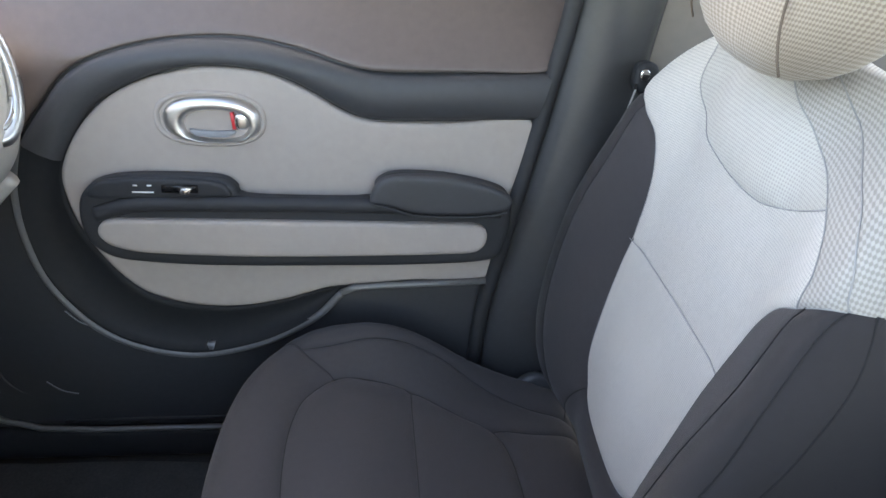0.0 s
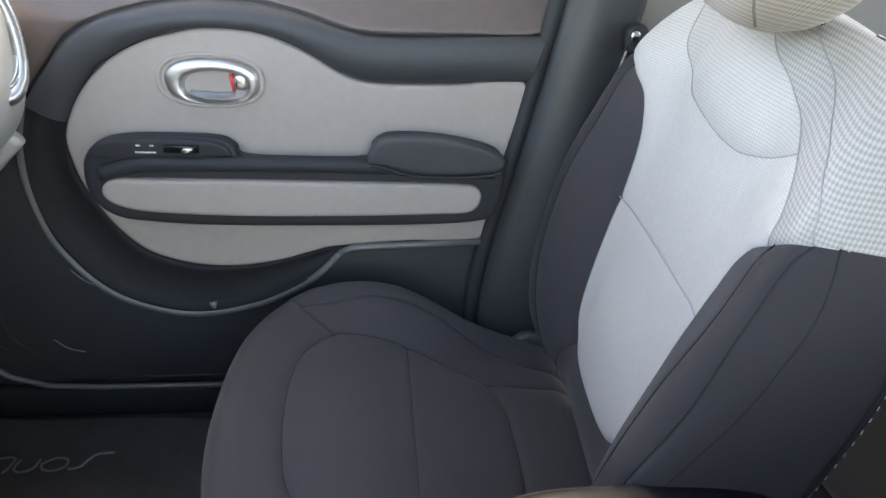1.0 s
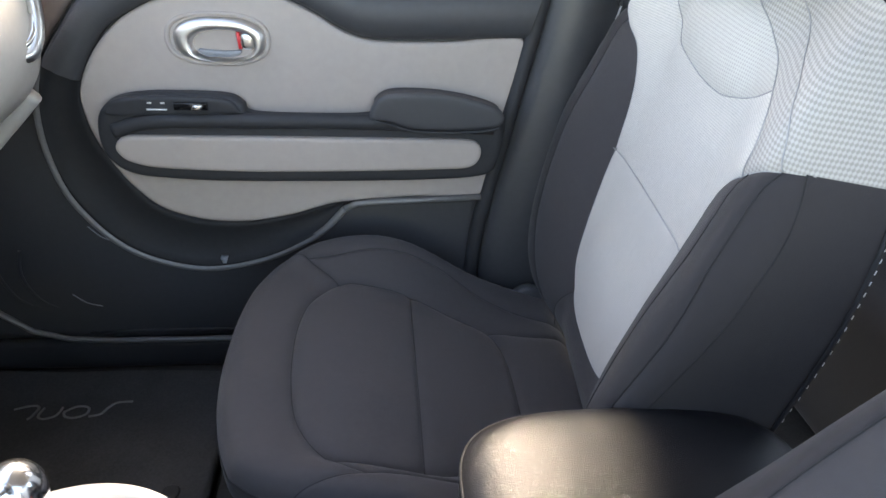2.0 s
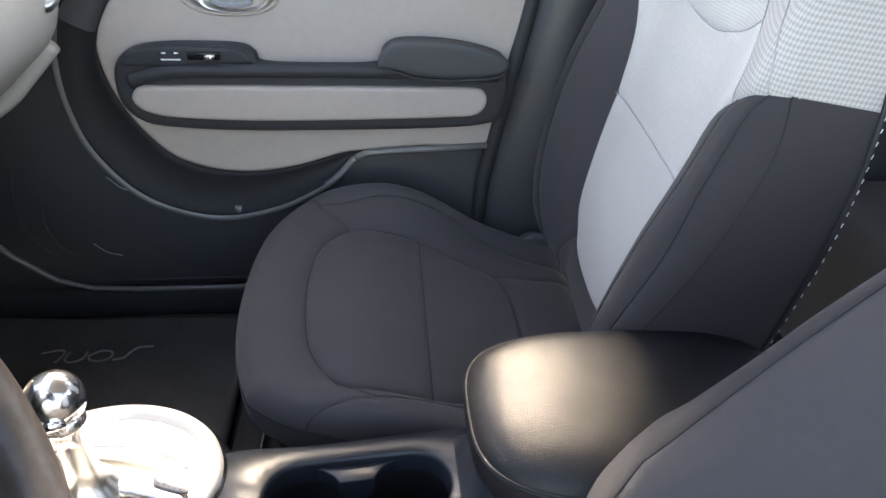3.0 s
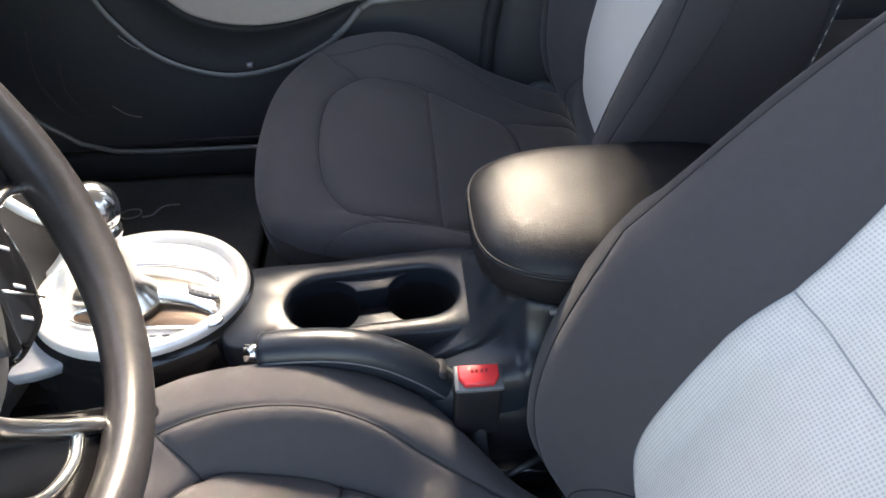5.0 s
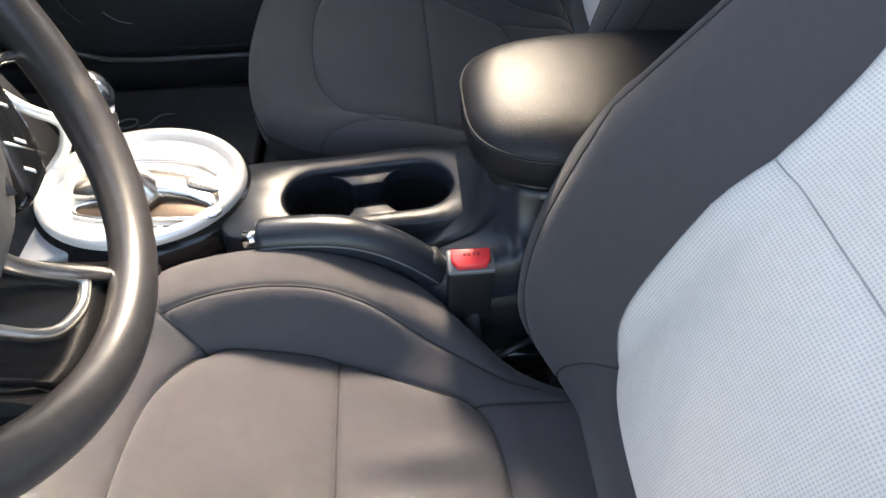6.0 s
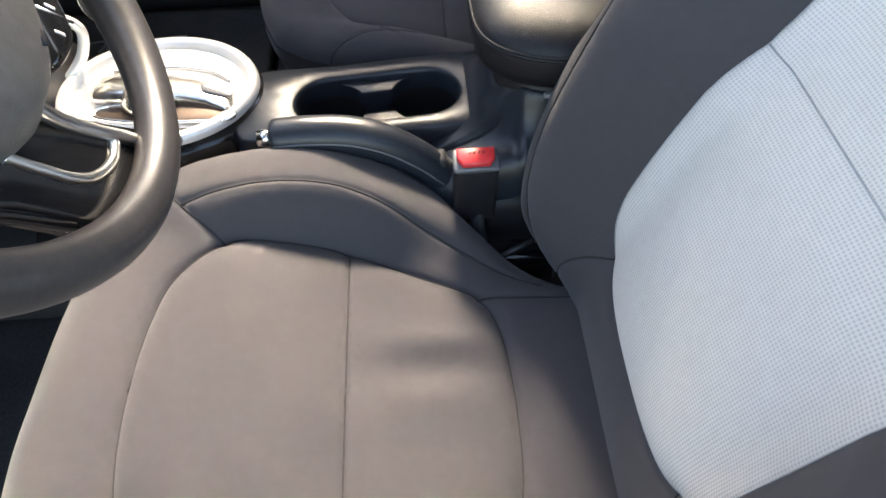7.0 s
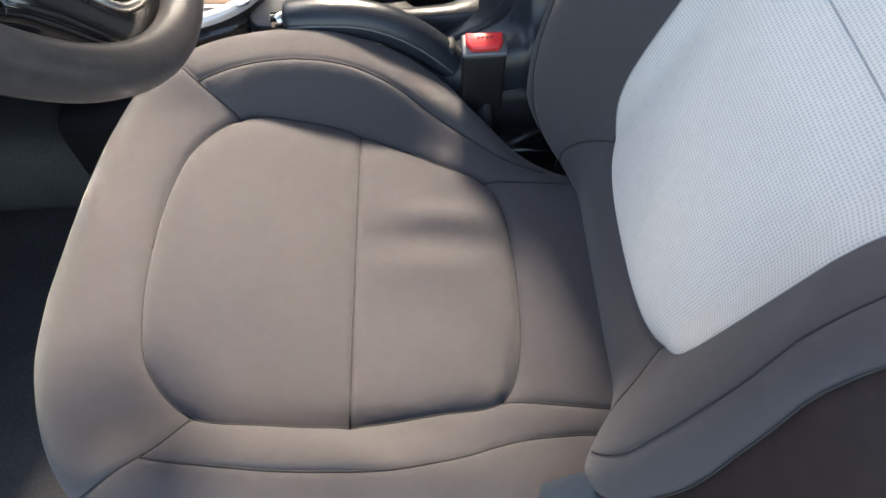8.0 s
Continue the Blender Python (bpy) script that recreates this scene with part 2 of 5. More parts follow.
def upholster(outline, seams, height, lay, step=0.009, grooves=((0.007, 0.006),), edge=0.04):
    """Cloth stretched over a form: outline and seams lie in the plane (u, v), height(u, v, d) lifts each point, d metres inside the
    outline; every patch between seams comes back as (centre, bmesh). seams: (polyline, groove kind)."""
    from mathutils.geometry import delaunay_2d_cdt
    verts, edges, face = [], [], []
    full = []
    for p, q in zip(outline, outline[1:] + outline[:1]):
        n_cut = max(1, math.ceil(math.hypot(q[0] - p[0], q[1] - p[1]) / 0.009))
        full += [(p[0] + (q[0] - p[0]) * k / n_cut, p[1] + (q[1] - p[1]) * k / n_cut) for k in range(n_cut)]
    outline = full
    for p in outline:
        face.append(len(verts))
        verts.append(Vector((p[0], p[1])))
    for poly, kind in seams:
        start = len(verts)
        for p in poly:
            verts.append(Vector((p[0], p[1])))
        edges += [(i, i + 1) for i in range(start, len(verts) - 1)]
    o = np.array([(p[0], p[1]) for p in outline])
    polys = [poly for poly, kind in seams]
    gu, gv = np.meshgrid(np.arange(o[:, 0].min(), o[:, 0].max(), step), np.arange(o[:, 1].min(), o[:, 1].max(), step))
    gv = gv + (np.arange(gv.shape[1]) % 2)[None, :] * step * 0.5
    grid = np.stack([gu.ravel(), gv.ravel()], 1)
    extra = []
    for poly, kind in seams:
        q = np.array([(v[0], v[1]) for v in poly])
        d = np.gradient(q, axis=0)
        n = np.stack([-d[:, 1], d[:, 0]], 1) / np.maximum(np.linalg.norm(d, axis=1), 1e-9)[:, None]
        for off in (0.0025, 0.006):
            extra += [q + n * off, q - n * off]
    d = np.gradient(np.vstack([o[-1:], o, o[:1]]), axis=0)[1:-1]
    area = np.sum(o[:, 0] * np.roll(o[:, 1], -1) - np.roll(o[:, 0], -1) * o[:, 1])
    n = np.stack([-d[:, 1], d[:, 0]], 1) / np.linalg.norm(d, axis=1)[:, None] * (1 if area > 0 else -1)
    for off in (0.0008, 0.003, 0.007, 0.013):
        extra.append(o + n * off)
    dense = np.vstack(extra)

    def inside(p):
        r = np.zeros(len(p), bool)
        for a, b in zip(o, np.roll(o, -1, 0)):
            c = (a[1] > p[:, 1]) != (b[1] > p[:, 1])
            with np.errstate(divide="ignore", invalid="ignore"):
                r ^= c & (p[:, 0] < (b[0] - a[0]) * (p[:, 1] - a[1]) / (b[1] - a[1]) + a[0])
        return r
    closed = [list(map(tuple, o)) + [tuple(o[0])]]
    grid = grid[inside(grid)]
    grid = grid[(seg_dist(grid, polys) > 0.008) & (seg_dist(grid, closed) > 0.016)] if polys else grid[seg_dist(grid, closed) > 0.016]
    dense = dense[inside(dense)]
    dense = dense[seg_dist(dense, closed) > 0.0006]
    if polys:
        dense = dense[seg_dist(dense, polys) > 0.002]
    for p in np.vstack([grid, dense]):
        verts.append(Vector(p))
    vs, es, fs, ov, oe = delaunay_2d_cdt(verts, edges, [face], 1, 1e-6)[:5]
    hard = {tuple(sorted(e)) for e, src in zip(es, oe) if src}
    p = np.array([(v.x, v.y) for v in vs])
    h = height(p[:, 0], p[:, 1], seg_dist(p, closed))
    for kind, (depth, wide) in enumerate(grooves):
        mine = [poly for poly, k in seams if k == kind]
        if mine:
            dist = seg_dist(p, mine)
            h = h - depth * np.exp(-dist / wide)
    by_edge = {}
    for i, f in enumerate(fs):
        for a, b in zip(f, f[1:] + f[:1]):
            by_edge.setdefault(tuple(sorted((a, b))), []).append(i)
    region, out = [-1] * len(fs), []
    for i in range(len(fs)):
        if region[i] >= 0:
            continue
        stack, mine = [i], []
        region[i] = len(out)
        while stack:
            f = stack.pop()
            mine.append(f)
            for a, b in zip(fs[f], fs[f][1:] + fs[f][:1]):
                e = tuple(sorted((a, b)))
                if e in hard:
                    continue
                for g in by_edge[e]:
                    if region[g] < 0:
                        region[g] = region[i]
                        stack.append(g)
        bm = bmesh.new()
        uvl = bm.loops.layers.uv.new("UVMap")
        idx = {}
        cu = cv = ar = 0.0
        for f in mine:
            for v in fs[f]:
                if v not in idx:
                    idx[v] = bm.verts.new(lay(p[v, 0], p[v, 1], h[v]))
            fc = bm.faces.new([idx[v] for v in fs[f]])
            for lp, v in zip(fc.loops, fs[f]):
                lp[uvl].uv = (p[v, 0], p[v, 1])
            q = p[fs[f]]
            a2 = abs((q[1, 0] - q[0, 0]) * (q[2, 1] - q[0, 1]) - (q[2, 0] - q[0, 0]) * (q[1, 1] - q[0, 1]))
            cu, cv, ar = cu + q[:, 0].mean() * a2, cv + q[:, 1].mean() * a2, ar + a2
        out.append(((cu / ar, cv / ar, max(abs(p[v, 0]) for f in mine for v in fs[f])), bm))
    rim = [lay(q[0], q[1], z) for q, z in zip(o, height(o[:, 0], o[:, 1], np.zeros(len(o))))]
    lines = []
    for poly, kind in seams:
        q = np.array([(v[0], v[1]) for v in poly])
        z = height(q[:, 0], q[:, 1], seg_dist(q, closed)) - sum(dep * np.exp(-seg_dist(q, [pl for pl, k in seams if k == kk]) / wd) for kk, (dep, wd) in enumerate(grooves) if any(k == kk for pl, k in seams))
        lines.append([lay(a[0], a[1], b + 0.0006) for a, b in zip(q, z)])
    return out, rim, lines, outline


def strip(ring_a, ring_b, closed=True, uv=None):
    """A band of quads between two rings."""
    bm = bmesh.new()
    uvl = bm.loops.layers.uv.new("UVMap")
    a, b = [bm.verts.new(p) for p in ring_a], [bm.verts.new(p) for p in ring_b]
    k, run = len(a), 0.0
    for i in range(k if closed else k - 1):
        j = (i + 1) % k
        f = bm.faces.new((a[i], a[j], b[j], b[i]))
        step = (a[j].co - a[i].co).length
        hgt = (a[i].co - b[i].co).length
        for lp, q in zip(f.loops, ((run, 0), (run + step, 0), (run + step, hgt), (run, hgt))):
            lp[uvl].uv = q
        run += step
    return bm


def sheet(rows):
    """An open surface over a grid of points."""
    bm = bmesh.new()
    grid = [[bm.verts.new(p) for p in r] for r in rows]
    for a, b in zip(grid, grid[1:]):
        for k in range(len(a) - 1):
            bm.faces.new((a[k], a[k + 1], b[k + 1], b[k]))
    return bm


def smooth01(x, a, b):
    t = np.clip((x - a) / (b - a), 0, 1)
    return t * t * (3 - 2 * t)


def roll(d, r):
    k = np.clip(1 - d / r, 0, 1)
    return r - r * np.sqrt(np.maximum(1 - k * k, 0))


# ---- seats ----
def build_seat(at_x, at_y, inboard, recline, label, worn, ahead=0.0, turned=0.0, bend=0.0, outer=(), crest_out=0.0, head_in=0.0, head_w=0.085, wide_in=0.0, flare=0.0, lean_in=0.0, out_up=0.0):
    """A front car seat. Local: x back, y sideways with inboard = +1 or -1 as the side of the console; the seat's cross seam is x = 0."""
    seat = thing("car_seat", label, "car seat", "front seats", at=(at_x, at_y, 0.03))
    base = Vector((at_x, at_y, 0.03))

    def lay(x, y, z):
        if y > 0:
            y = y * (1 + wide_in / 0.15) if y < 0.15 else 0.15 + wide_in + (y - 0.15) * (1 - wide_in / 0.135)
        return Vector((x - ahead, y * inboard, z - base.z))

    half = [(-0.262, 0.0), (-0.258, 0.09), (-0.244, 0.165), (-0.212, 0.222), (-0.16, 0.256), (-0.08, 0.270), (0.02, 0.272), (0.12, 0.266), (0.20, 0.25), (0.262, 0.232)]
    outline = spline([(x, -y, 0) for x, y in reversed(half[1:])] + [(x, y, 0) for x, y in half], 7)
    if not worn:
        half = [(-0.262, 0.0), (-0.258, 0.085), (-0.243, 0.157), (-0.210, 0.212), (-0.158, 0.250), (-0.08, 0.268), (0.02, 0.272), (0.12, 0.266), (0.20, 0.25), (0.262, 0.232)]
        near = [(-0.262, 0.0), (-0.259, 0.05), (-0.247, 0.105), (-0.219, 0.156), (-0.176, 0.198), (-0.118, 0.230), (-0.05, 0.252)] + half[6:]
        outline = spline([(x, -y, 0) for x, y in reversed(half[1:])] + [(x, y, 0) for x, y in near], 7)
    if worn:
        soft = [(-0.262, 0.0), (-0.261, 0.05), (-0.252, 0.105), (-0.226, 0.162), (-0.186, 0.207), (-0.135, 0.242), (-0.07, 0.264)]
        outline = spline([(x, -y, 0) for x, y in reversed(soft[1:] + half[6:])] + [(x, y, 0) for x, y in half[:7] + [(0.085, 0.254), (0.128, 0.214), (0.163, 0.180), (0.21, 0.157), (0.262, 0.145)]], 7)
    outline = outline + [Vector((0.272, y, 0)) for y in (0.10 if worn else 0.15, 0.05, -0.05, -0.15)]
    ins = [(-0.168, 0.0), (-0.164, 0.06), (-0.150, 0.11), (-0.112, 0.148), (-0.06, 0.153), (0.0, 0.150), (0.07, 0.134), (0.122, 0.119), (0.142, 0.075), (0.147, 0.0)]
    insert = spline([(x, y, 0) for x, y in ins] + [(x, -y, 0) for x, y in reversed(ins[1:-1])], 6, True)
    insert = insert + insert[:1]
    cross = [(0.0, y, 0) for y in np.linspace(-0.151, 0.151, 24)]
    seams = [(insert, 0), (cross, 1)]
    for s in (1, -1):
        yo = (0.218 if worn else 0.232) if s > 0 else 0.205
        fork = spline([(-0.112, s * 0.148, 0), (-0.15, s * 0.178, 0), (-0.178, s * 0.207, 0), (-0.206, s * (0.2205 if worn else 0.203), 0)], 6)
        if worn and s < 0:
            fork = spline([(-0.112, -0.148, 0), (-0.120, -0.170, 0), (-0.1325, -0.1835, 0), (-0.163, -0.200, 0), (-0.189, -0.2045, 0)], 6)
        crest = spline([(-0.166 if worn and s < 0 else -0.164, s * (0.187 if worn and s < 0 else 0.192), 0), (-0.12, s * (yo - 0.012), 0), (-0.05, s * yo, 0), (0.05, s * yo, 0), (0.13, s * (yo - 0.02), 0), (0.20, s * (yo - 0.035), 0), (0.272, s * (yo - 0.045), 0)], 6)
        if not worn and s > 0:
            fork = spline([(-0.112, 0.148, 0), (-0.098, 0.163, 0), (-0.082, 0.178, 0), (-0.066, 0.1870, 0)], 6)
            crest = spline([(-0.152, 0.2133, 0), (-0.140, 0.2105, 0), (-0.115, 0.204, 0), (-0.075, 0.190, 0), (-0.03, 0.176, 0), (0.03, 0.167, 0), (0.09, 0.163, 0), (0.15, 0.164, 0), (0.21, 0.167, 0), (0.272, 0.170, 0)], 6)
        if worn and s > 0:
            crest = spline([(-0.152, 0.1798, 0), (-0.12, 0.188, 0), (-0.079, 0.1925, 0), (-0.015, 0.1935, 0), (0.03, 0.189, 0), (0.065, 0.179, 0), (0.117, 0.163, 0), (0.155, 0.148, 0), (0.19, 0.140, 0)], 6)
        if worn and s < 0:
            crest = spline([(-0.1325, -0.1835, 0), (-0.1, -0.1905, 0), (-0.033, -0.198, 0), (0.03, -0.193, 0), (0.08, -0.176, 0), (0.124, -0.157, 0), (0.165, -0.149, 0), (0.21, -0.147, 0), (0.272, -0.150, 0)], 6)
        rear = spline([(0.122, s * 0.119, 0), (0.17, s * 0.121, 0), (0.22, s * 0.124, 0), (0.272, s * 0.126, 0)], 5)
        seams += [(fork, 1), (crest, 1), (rear, 1)]
    kx = np.array([-0.28, -0.2, -0.11, -0.05, 0.0, 0.06, 0.12, 0.2, 0.28])
    kz = np.array([0.340, 0.349, 0.346, 0.330, 0.311, 0.291, 0.268, 0.252, 0.246])
    ax = np.array([-0.28, -0.2, -0.1, -0.03, 0.02, 0.06, 0.1, 0.2, 0.28])
    az = np.array([0.0, 0.006, 0.030, 0.052, 0.048, 0.034, 0.020, 0.008, 0.004])

    def height(x, y, d):
        z = sum(np.interp(x + o, kx, kz) for o in (-0.03, -0.015, 0, 0.015, 0.03)) / 5
        amp = sum(np.interp(x + o, ax, az) for o in (-0.03, 0, 0.03)) / 3
        ay = np.abs(y)
        if wide_in:
            amp = np.where(y > 0, amp * 0.35, amp * 0.9)
            z = z - 0.016 * smooth01(x, -0.26, -0.15) * (1 - smooth01(-y, 0.15, 0.24)) - 0.008 * smooth01(y, 0.05, 0.15)
        z = z + amp * smooth01(ay, 0.143 if worn else 0.115, 0.195 if worn else 0.215) - 0.02 * smooth01(ay, 0.225, 0.285)
        z = z + 0.004 * np.exp(-((x + 0.08) / 0.05) ** 2 - (y / 0.09) ** 2)
        if worn:
            for cx, cy, lx, ly, hh in ((0.075, 0.062, 0.05, 0.011, 0.0060), (0.085, 0.034, 0.055, 0.013, -0.0058), (0.06, 0.0, 0.045, 0.012, 0.0035), (0.08, -0.04, 0.05, 0.015, -0.002)):
                z = z + hh * np.exp(-((x - cx) / lx) ** 2 - ((y - cy - 0.15 * (x - cx)) / ly) ** 2)
            z = z + 0.0025 * np.sin(95 * x + 30 * y) * smooth01(-y, 0.21, 0.25) * smooth01(x, 0.0, 0.1)
        z = z + 0.0012 * np.sin(21 * x + 3) * np.sin(17 * y + 1)
        return z - roll(d, 0.045)

    patches, rim, lines, outline = upholster(outline, seams, height, lay, 0.010, ((0.010, 0.007), (0.004, 0.0035)))
    for (cx, cy, reach), bm in patches:
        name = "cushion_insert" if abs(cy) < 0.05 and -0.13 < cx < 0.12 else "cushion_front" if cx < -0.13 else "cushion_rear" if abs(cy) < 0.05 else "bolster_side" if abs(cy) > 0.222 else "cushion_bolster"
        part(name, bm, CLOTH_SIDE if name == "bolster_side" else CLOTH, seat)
    mid = [Vector((p.x * 1.0 - 0.001, p.y * 1.002, p.z - 0.022)) for p in rim]
    low = [Vector((p.x * 0.975 - 0.02 * ahead, p.y * 0.98, p.z - 0.047)) for p in rim]
    tuck = [Vector((p.x * 0.90 - 0.09 * ahead, p.y * 0.93, p.z - 0.060)) for p in rim]
    skirt = [Vector((p.x * 0.84 - 0.14 * ahead, p.y * 0.90, 0.10 + 0.03 * (p.x > 0.2))) for p in rim]
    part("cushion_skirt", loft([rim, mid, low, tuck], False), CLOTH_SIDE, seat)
    part("piping", tube([p + Vector((0, 0, -0.002)) for p, q in zip(rim, outline) if q[0] < 0.25], 0.0016, 6), THREAD, seat)
    part("cushion_base", strip(tuck, skirt), BLACK, seat, "black recessed seat base")
    for ln in lines:
        part("seam", tube(ln, 0.0009, 5), THREAD, seat)
    if worn:
        secs = []
        for x, zt in ((0.115, 0.215), (0.130, 0.238), (0.145, 0.258), (0.160, 0.278), (0.178, 0.297), (0.20, 0.310), (0.24, 0.314), (0.30, 0.30)):
            secs.append([(x, -0.288, zt - 0.09), (x, -0.288, zt - 0.03), (x, -0.270, zt - 0.010), (x, -0.235, zt), (x, -0.204, zt - 0.003), (x, -0.192, zt - 0.012), (x, -0.190, zt - 0.06)])
        part("side_cap", loft([[Vector(p) for p in sec] for sec in secs]), SIDE_BLUE, seat, "dark blue grey plastic seat side cap")
    # plastic side covers and rails
    for s in (1, -1):
        side = [(-0.17, 0.10), (-0.15, 0.175), (0.02, 0.20), (0.16, 0.215), (0.26, 0.205), (0.30, 0.15), (0.28, 0.10)]
        part("side_cover", prism(spline([(a, b, 0) for a, b in side], 4, True), 0.022, lambda u, v, w, s=s: Vector((u, s * (0.258 + w), v - 0.03)), 0.008), BLACK_SOFT, seat, "black plastic seat side cover")
        part("seat_rail", box(-0.26, 0.26, s * 0.2 - 0.02, s * 0.2 + 0.02, 0.0, 0.05, 0.004), BLACK, seat)
        part("rail_foot", box(-0.2, 0.22, s * 0.2 - 0.012, s * 0.2 + 0.012, 0.05, 0.13, 0.004), BLACK, seat)
    bar = spline([(-0.24, 0.19, 0.10), (-0.268, 0.2, 0.06), (-0.275, 0.19, 0.025), (-0.275, -0.19, 0.025), (-0.268, -0.2, 0.06), (-0.24, -0.19, 0.10)], 6)
    part("adjuster_bar", tube(bar, 0.004, 8), CHROME, seat, "thin bright metal slide bar")

    part("recliner_bracket", tube([(0.150, 0.178 * inboard, 0.218), (0.2, 0.196 * inboard, 0.23)], 0.0035, 8), GLOSS_DULL, seat, "dark metal recliner bracket")
    # backrest
    a = radians(recline)
    ta = radians(turned)
    ahead_dir = Vector((-math.cos(ta), -inboard * math.sin(ta), 0))
    across = Vector((-math.sin(ta), inboard * math.cos(ta), 0))
    up, fwd = Vector((0, 0, math.cos(a))) - ahead_dir * math.sin(a), ahead_dir * math.cos(a) + Vector((0, 0, math.sin(a)))
    pivot = Vector((0.205, 0, 0.208))

    def layb(u, v, w):
        if lean_in:
            side = min(max((u + 0.12) / 0.22, 0), 1)
            shift = lean_in * (smooth01(v, 0.05, 0.45) * side + smooth01(v, 0.28, 0.5) * (1 - side))
            v = v - 0.022 * smooth01(v, 0.28, 0.46) + 0.022 * smooth01(v, 0.52, 0.62) * (1 - side)
        if flare and u < 0:
            reach = min(max((-u - 0.12) / 0.12, 0), 1)
            u = u * (1 + flare * reach * np.interp(v, [0.0, 0.1, 0.25, 0.36, 0.46, 0.54, 0.64], [0.5, 1.2, 1.6, 1.0, 0.2, -0.6, -0.6]))
        return pivot + up * v + fwd * (w - bend * max(v - 0.28, 0)) + across * (u + (shift if lean_in else 0.0))

    bh = [(0.0, -0.005), (0.10, 0.0), (0.18, 0.025), (0.226, 0.07), (0.256, 0.13), (0.270, 0.2), (0.275, 0.3), (0.276, 0.4), (0.274, 0.47), (0.262, 0.53), (0.235, 0.58), (0.19, 0.615), (0.12, 0.633), (0.0, 0.638)]
    outline = spline([(u, v, 0) for u, v in bh] + [(-u, v, 0) for u, v in reversed(bh[1:-1])], 6, True)
    li = [(0.0, 0.081), (0.05, 0.083), (0.09, 0.092), (0.118, 0.115), (0.130, 0.15), (0.133, 0.22), (0.133, 0.32), (0.140, 0.37), (0.150, 0.41), (0.163, 0.438), (0.186, 0.460), (0.22, 0.479), (0.25, 0.496), (0.282, 0.512)]
    light = spline([(-u, v + out_up * smooth01(u, 0.132, 0.19), 0) for u, v in reversed(li[1:])] + [(u, v, 0) for u, v in li], 6)
    vseam = [(u, 0.336 if out_up else 0.32, 0) for u in np.linspace(-0.137, 0.137, 22) * (1.0 if out_up else 0.972)]
    shield = spline([(-0.205, 0.608, 0), (-0.165, 0.575, 0), (-0.125, 0.535, 0), (-0.07, 0.497, 0), (0.0, 0.484, 0), (0.07, 0.497, 0), (0.125, 0.535, 0), (0.165, 0.575, 0), (0.205, 0.608, 0)], 6)
    if out_up:
        shield = spline([(-0.20, 0.626, 0), (-0.175, 0.592, 0), (-0.152, 0.562, 0), (-0.11, 0.543, 0), (-0.064, 0.529, 0), (0.007, 0.511, 0), (0.058, 0.5074, 0), (0.092, 0.513, 0), (0.129, 0.525, 0), (0.1754, 0.5427, 0)], 6)
    seams = [(light, 0), (vseam, 1), (shield, 1)]
    if out_up:
        seams.append((spline([(-0.07, 0.646, 0), (-0.02, 0.618, 0), (0.027, 0.598, 0), (0.073, 0.5854, 0), (0.11, 0.5685, 0), (0.145, 0.5555, 0), (0.1754, 0.5427, 0), (0.2013, 0.529, 0), (0.2225, 0.508, 0), (0.224, 0.492, 0), (0.220, 0.479, 0)], 6), 1))
        seams.append((spline([(0.0, 0.646, 0), (0.06, 0.624, 0), (0.0985, 0.606, 0), (0.1675, 0.577, 0), (0.225, 0.556, 0), (0.254, 0.530, 0), (0.262, 0.5025, 0)], 6), 1))
        seams.append((spline([(0.195, 0.03, 0), (0.235, 0.09, 0), (0.250, 0.17, 0), (0.258, 0.28, 0), (0.260, 0.38, 0), (0.262, 0.5025, 0)], 6), 1))
    for s in (1, -1):
        rise = out_up if s < 0 else 0.0
        if not out_up:
            seams.append((spline([(s * 0.186, 0.460 + rise * 0.97, 0), (s * 0.188, 0.51 + rise * 0.5, 0), (s * 0.165, 0.575, 0)], 6), 1))
        if worn and s < 0:
            seams.append((spline([(-0.155, 0.002, 0), (-0.185, 0.035, 0), (-0.220, 0.09, 0), (-0.234, 0.172, 0), (-0.227, 0.24, 0), (-0.2165, 0.311, 0), (-0.222, 0.4, 0), (-0.232, 0.4865, 0)], 6), 1))
        else:
            seams.append((spline([(s * 0.150, 0.002, 0), (s * 0.170, 0.034, 0), (s * 0.196, 0.09, 0), (s * 0.212, 0.17, 0), (s * 0.218, 0.3, 0), (s * 0.226, 0.4, 0), (s * 0.232, 0.4865 + rise, 0)], 6), 1))
        seams.append((spline([(s * 0.105, 0.101, 0), (s * 0.125, 0.075, 0), (s * 0.14, 0.04, 0), (s * 0.145, 0.012, 0)], 5), 1))
    if worn:
        seams.append((spline([(-0.178, 0.06, 0), (-0.196, 0.11, 0), (-0.203, 0.152, 0), (-0.200, 0.24, 0), (-0.183, 0.313, 0), (-0.186, 0.37, 0), (-0.192, 0.43, 0)], 6), 1))
    cvx = np.array([-0.02, 0.05, 0.12, 0.2, 0.3, 0.4, 0.5, 0.58, 0.64])
    cvz = np.array([0.03, 0.055, 0.072, 0.076, 0.072, 0.066, 0.052, 0.03, 0.01])
    ov, ow = np.array([o[0] for o in outer]), np.array([o[1] for o in outer])

    def heightb(u, v, d):
        au = np.abs(u)
        c = sum(np.interp(v + o, cvx, cvz) for o in (-0.03, 0, 0.03)) / 3
        uc = np.interp(v, [0.1, 0.2, 0.3, 0.4, 0.5], [0.2, 0.205, 0.213, 0.228, 0.232]) + crest_out
        c = c * (1 - 8 * crest_out)
        w = c * smooth01(au, 0.10, uc) + (np.interp(v, ov, ow) - c) * smooth01(au, uc, 0.295)
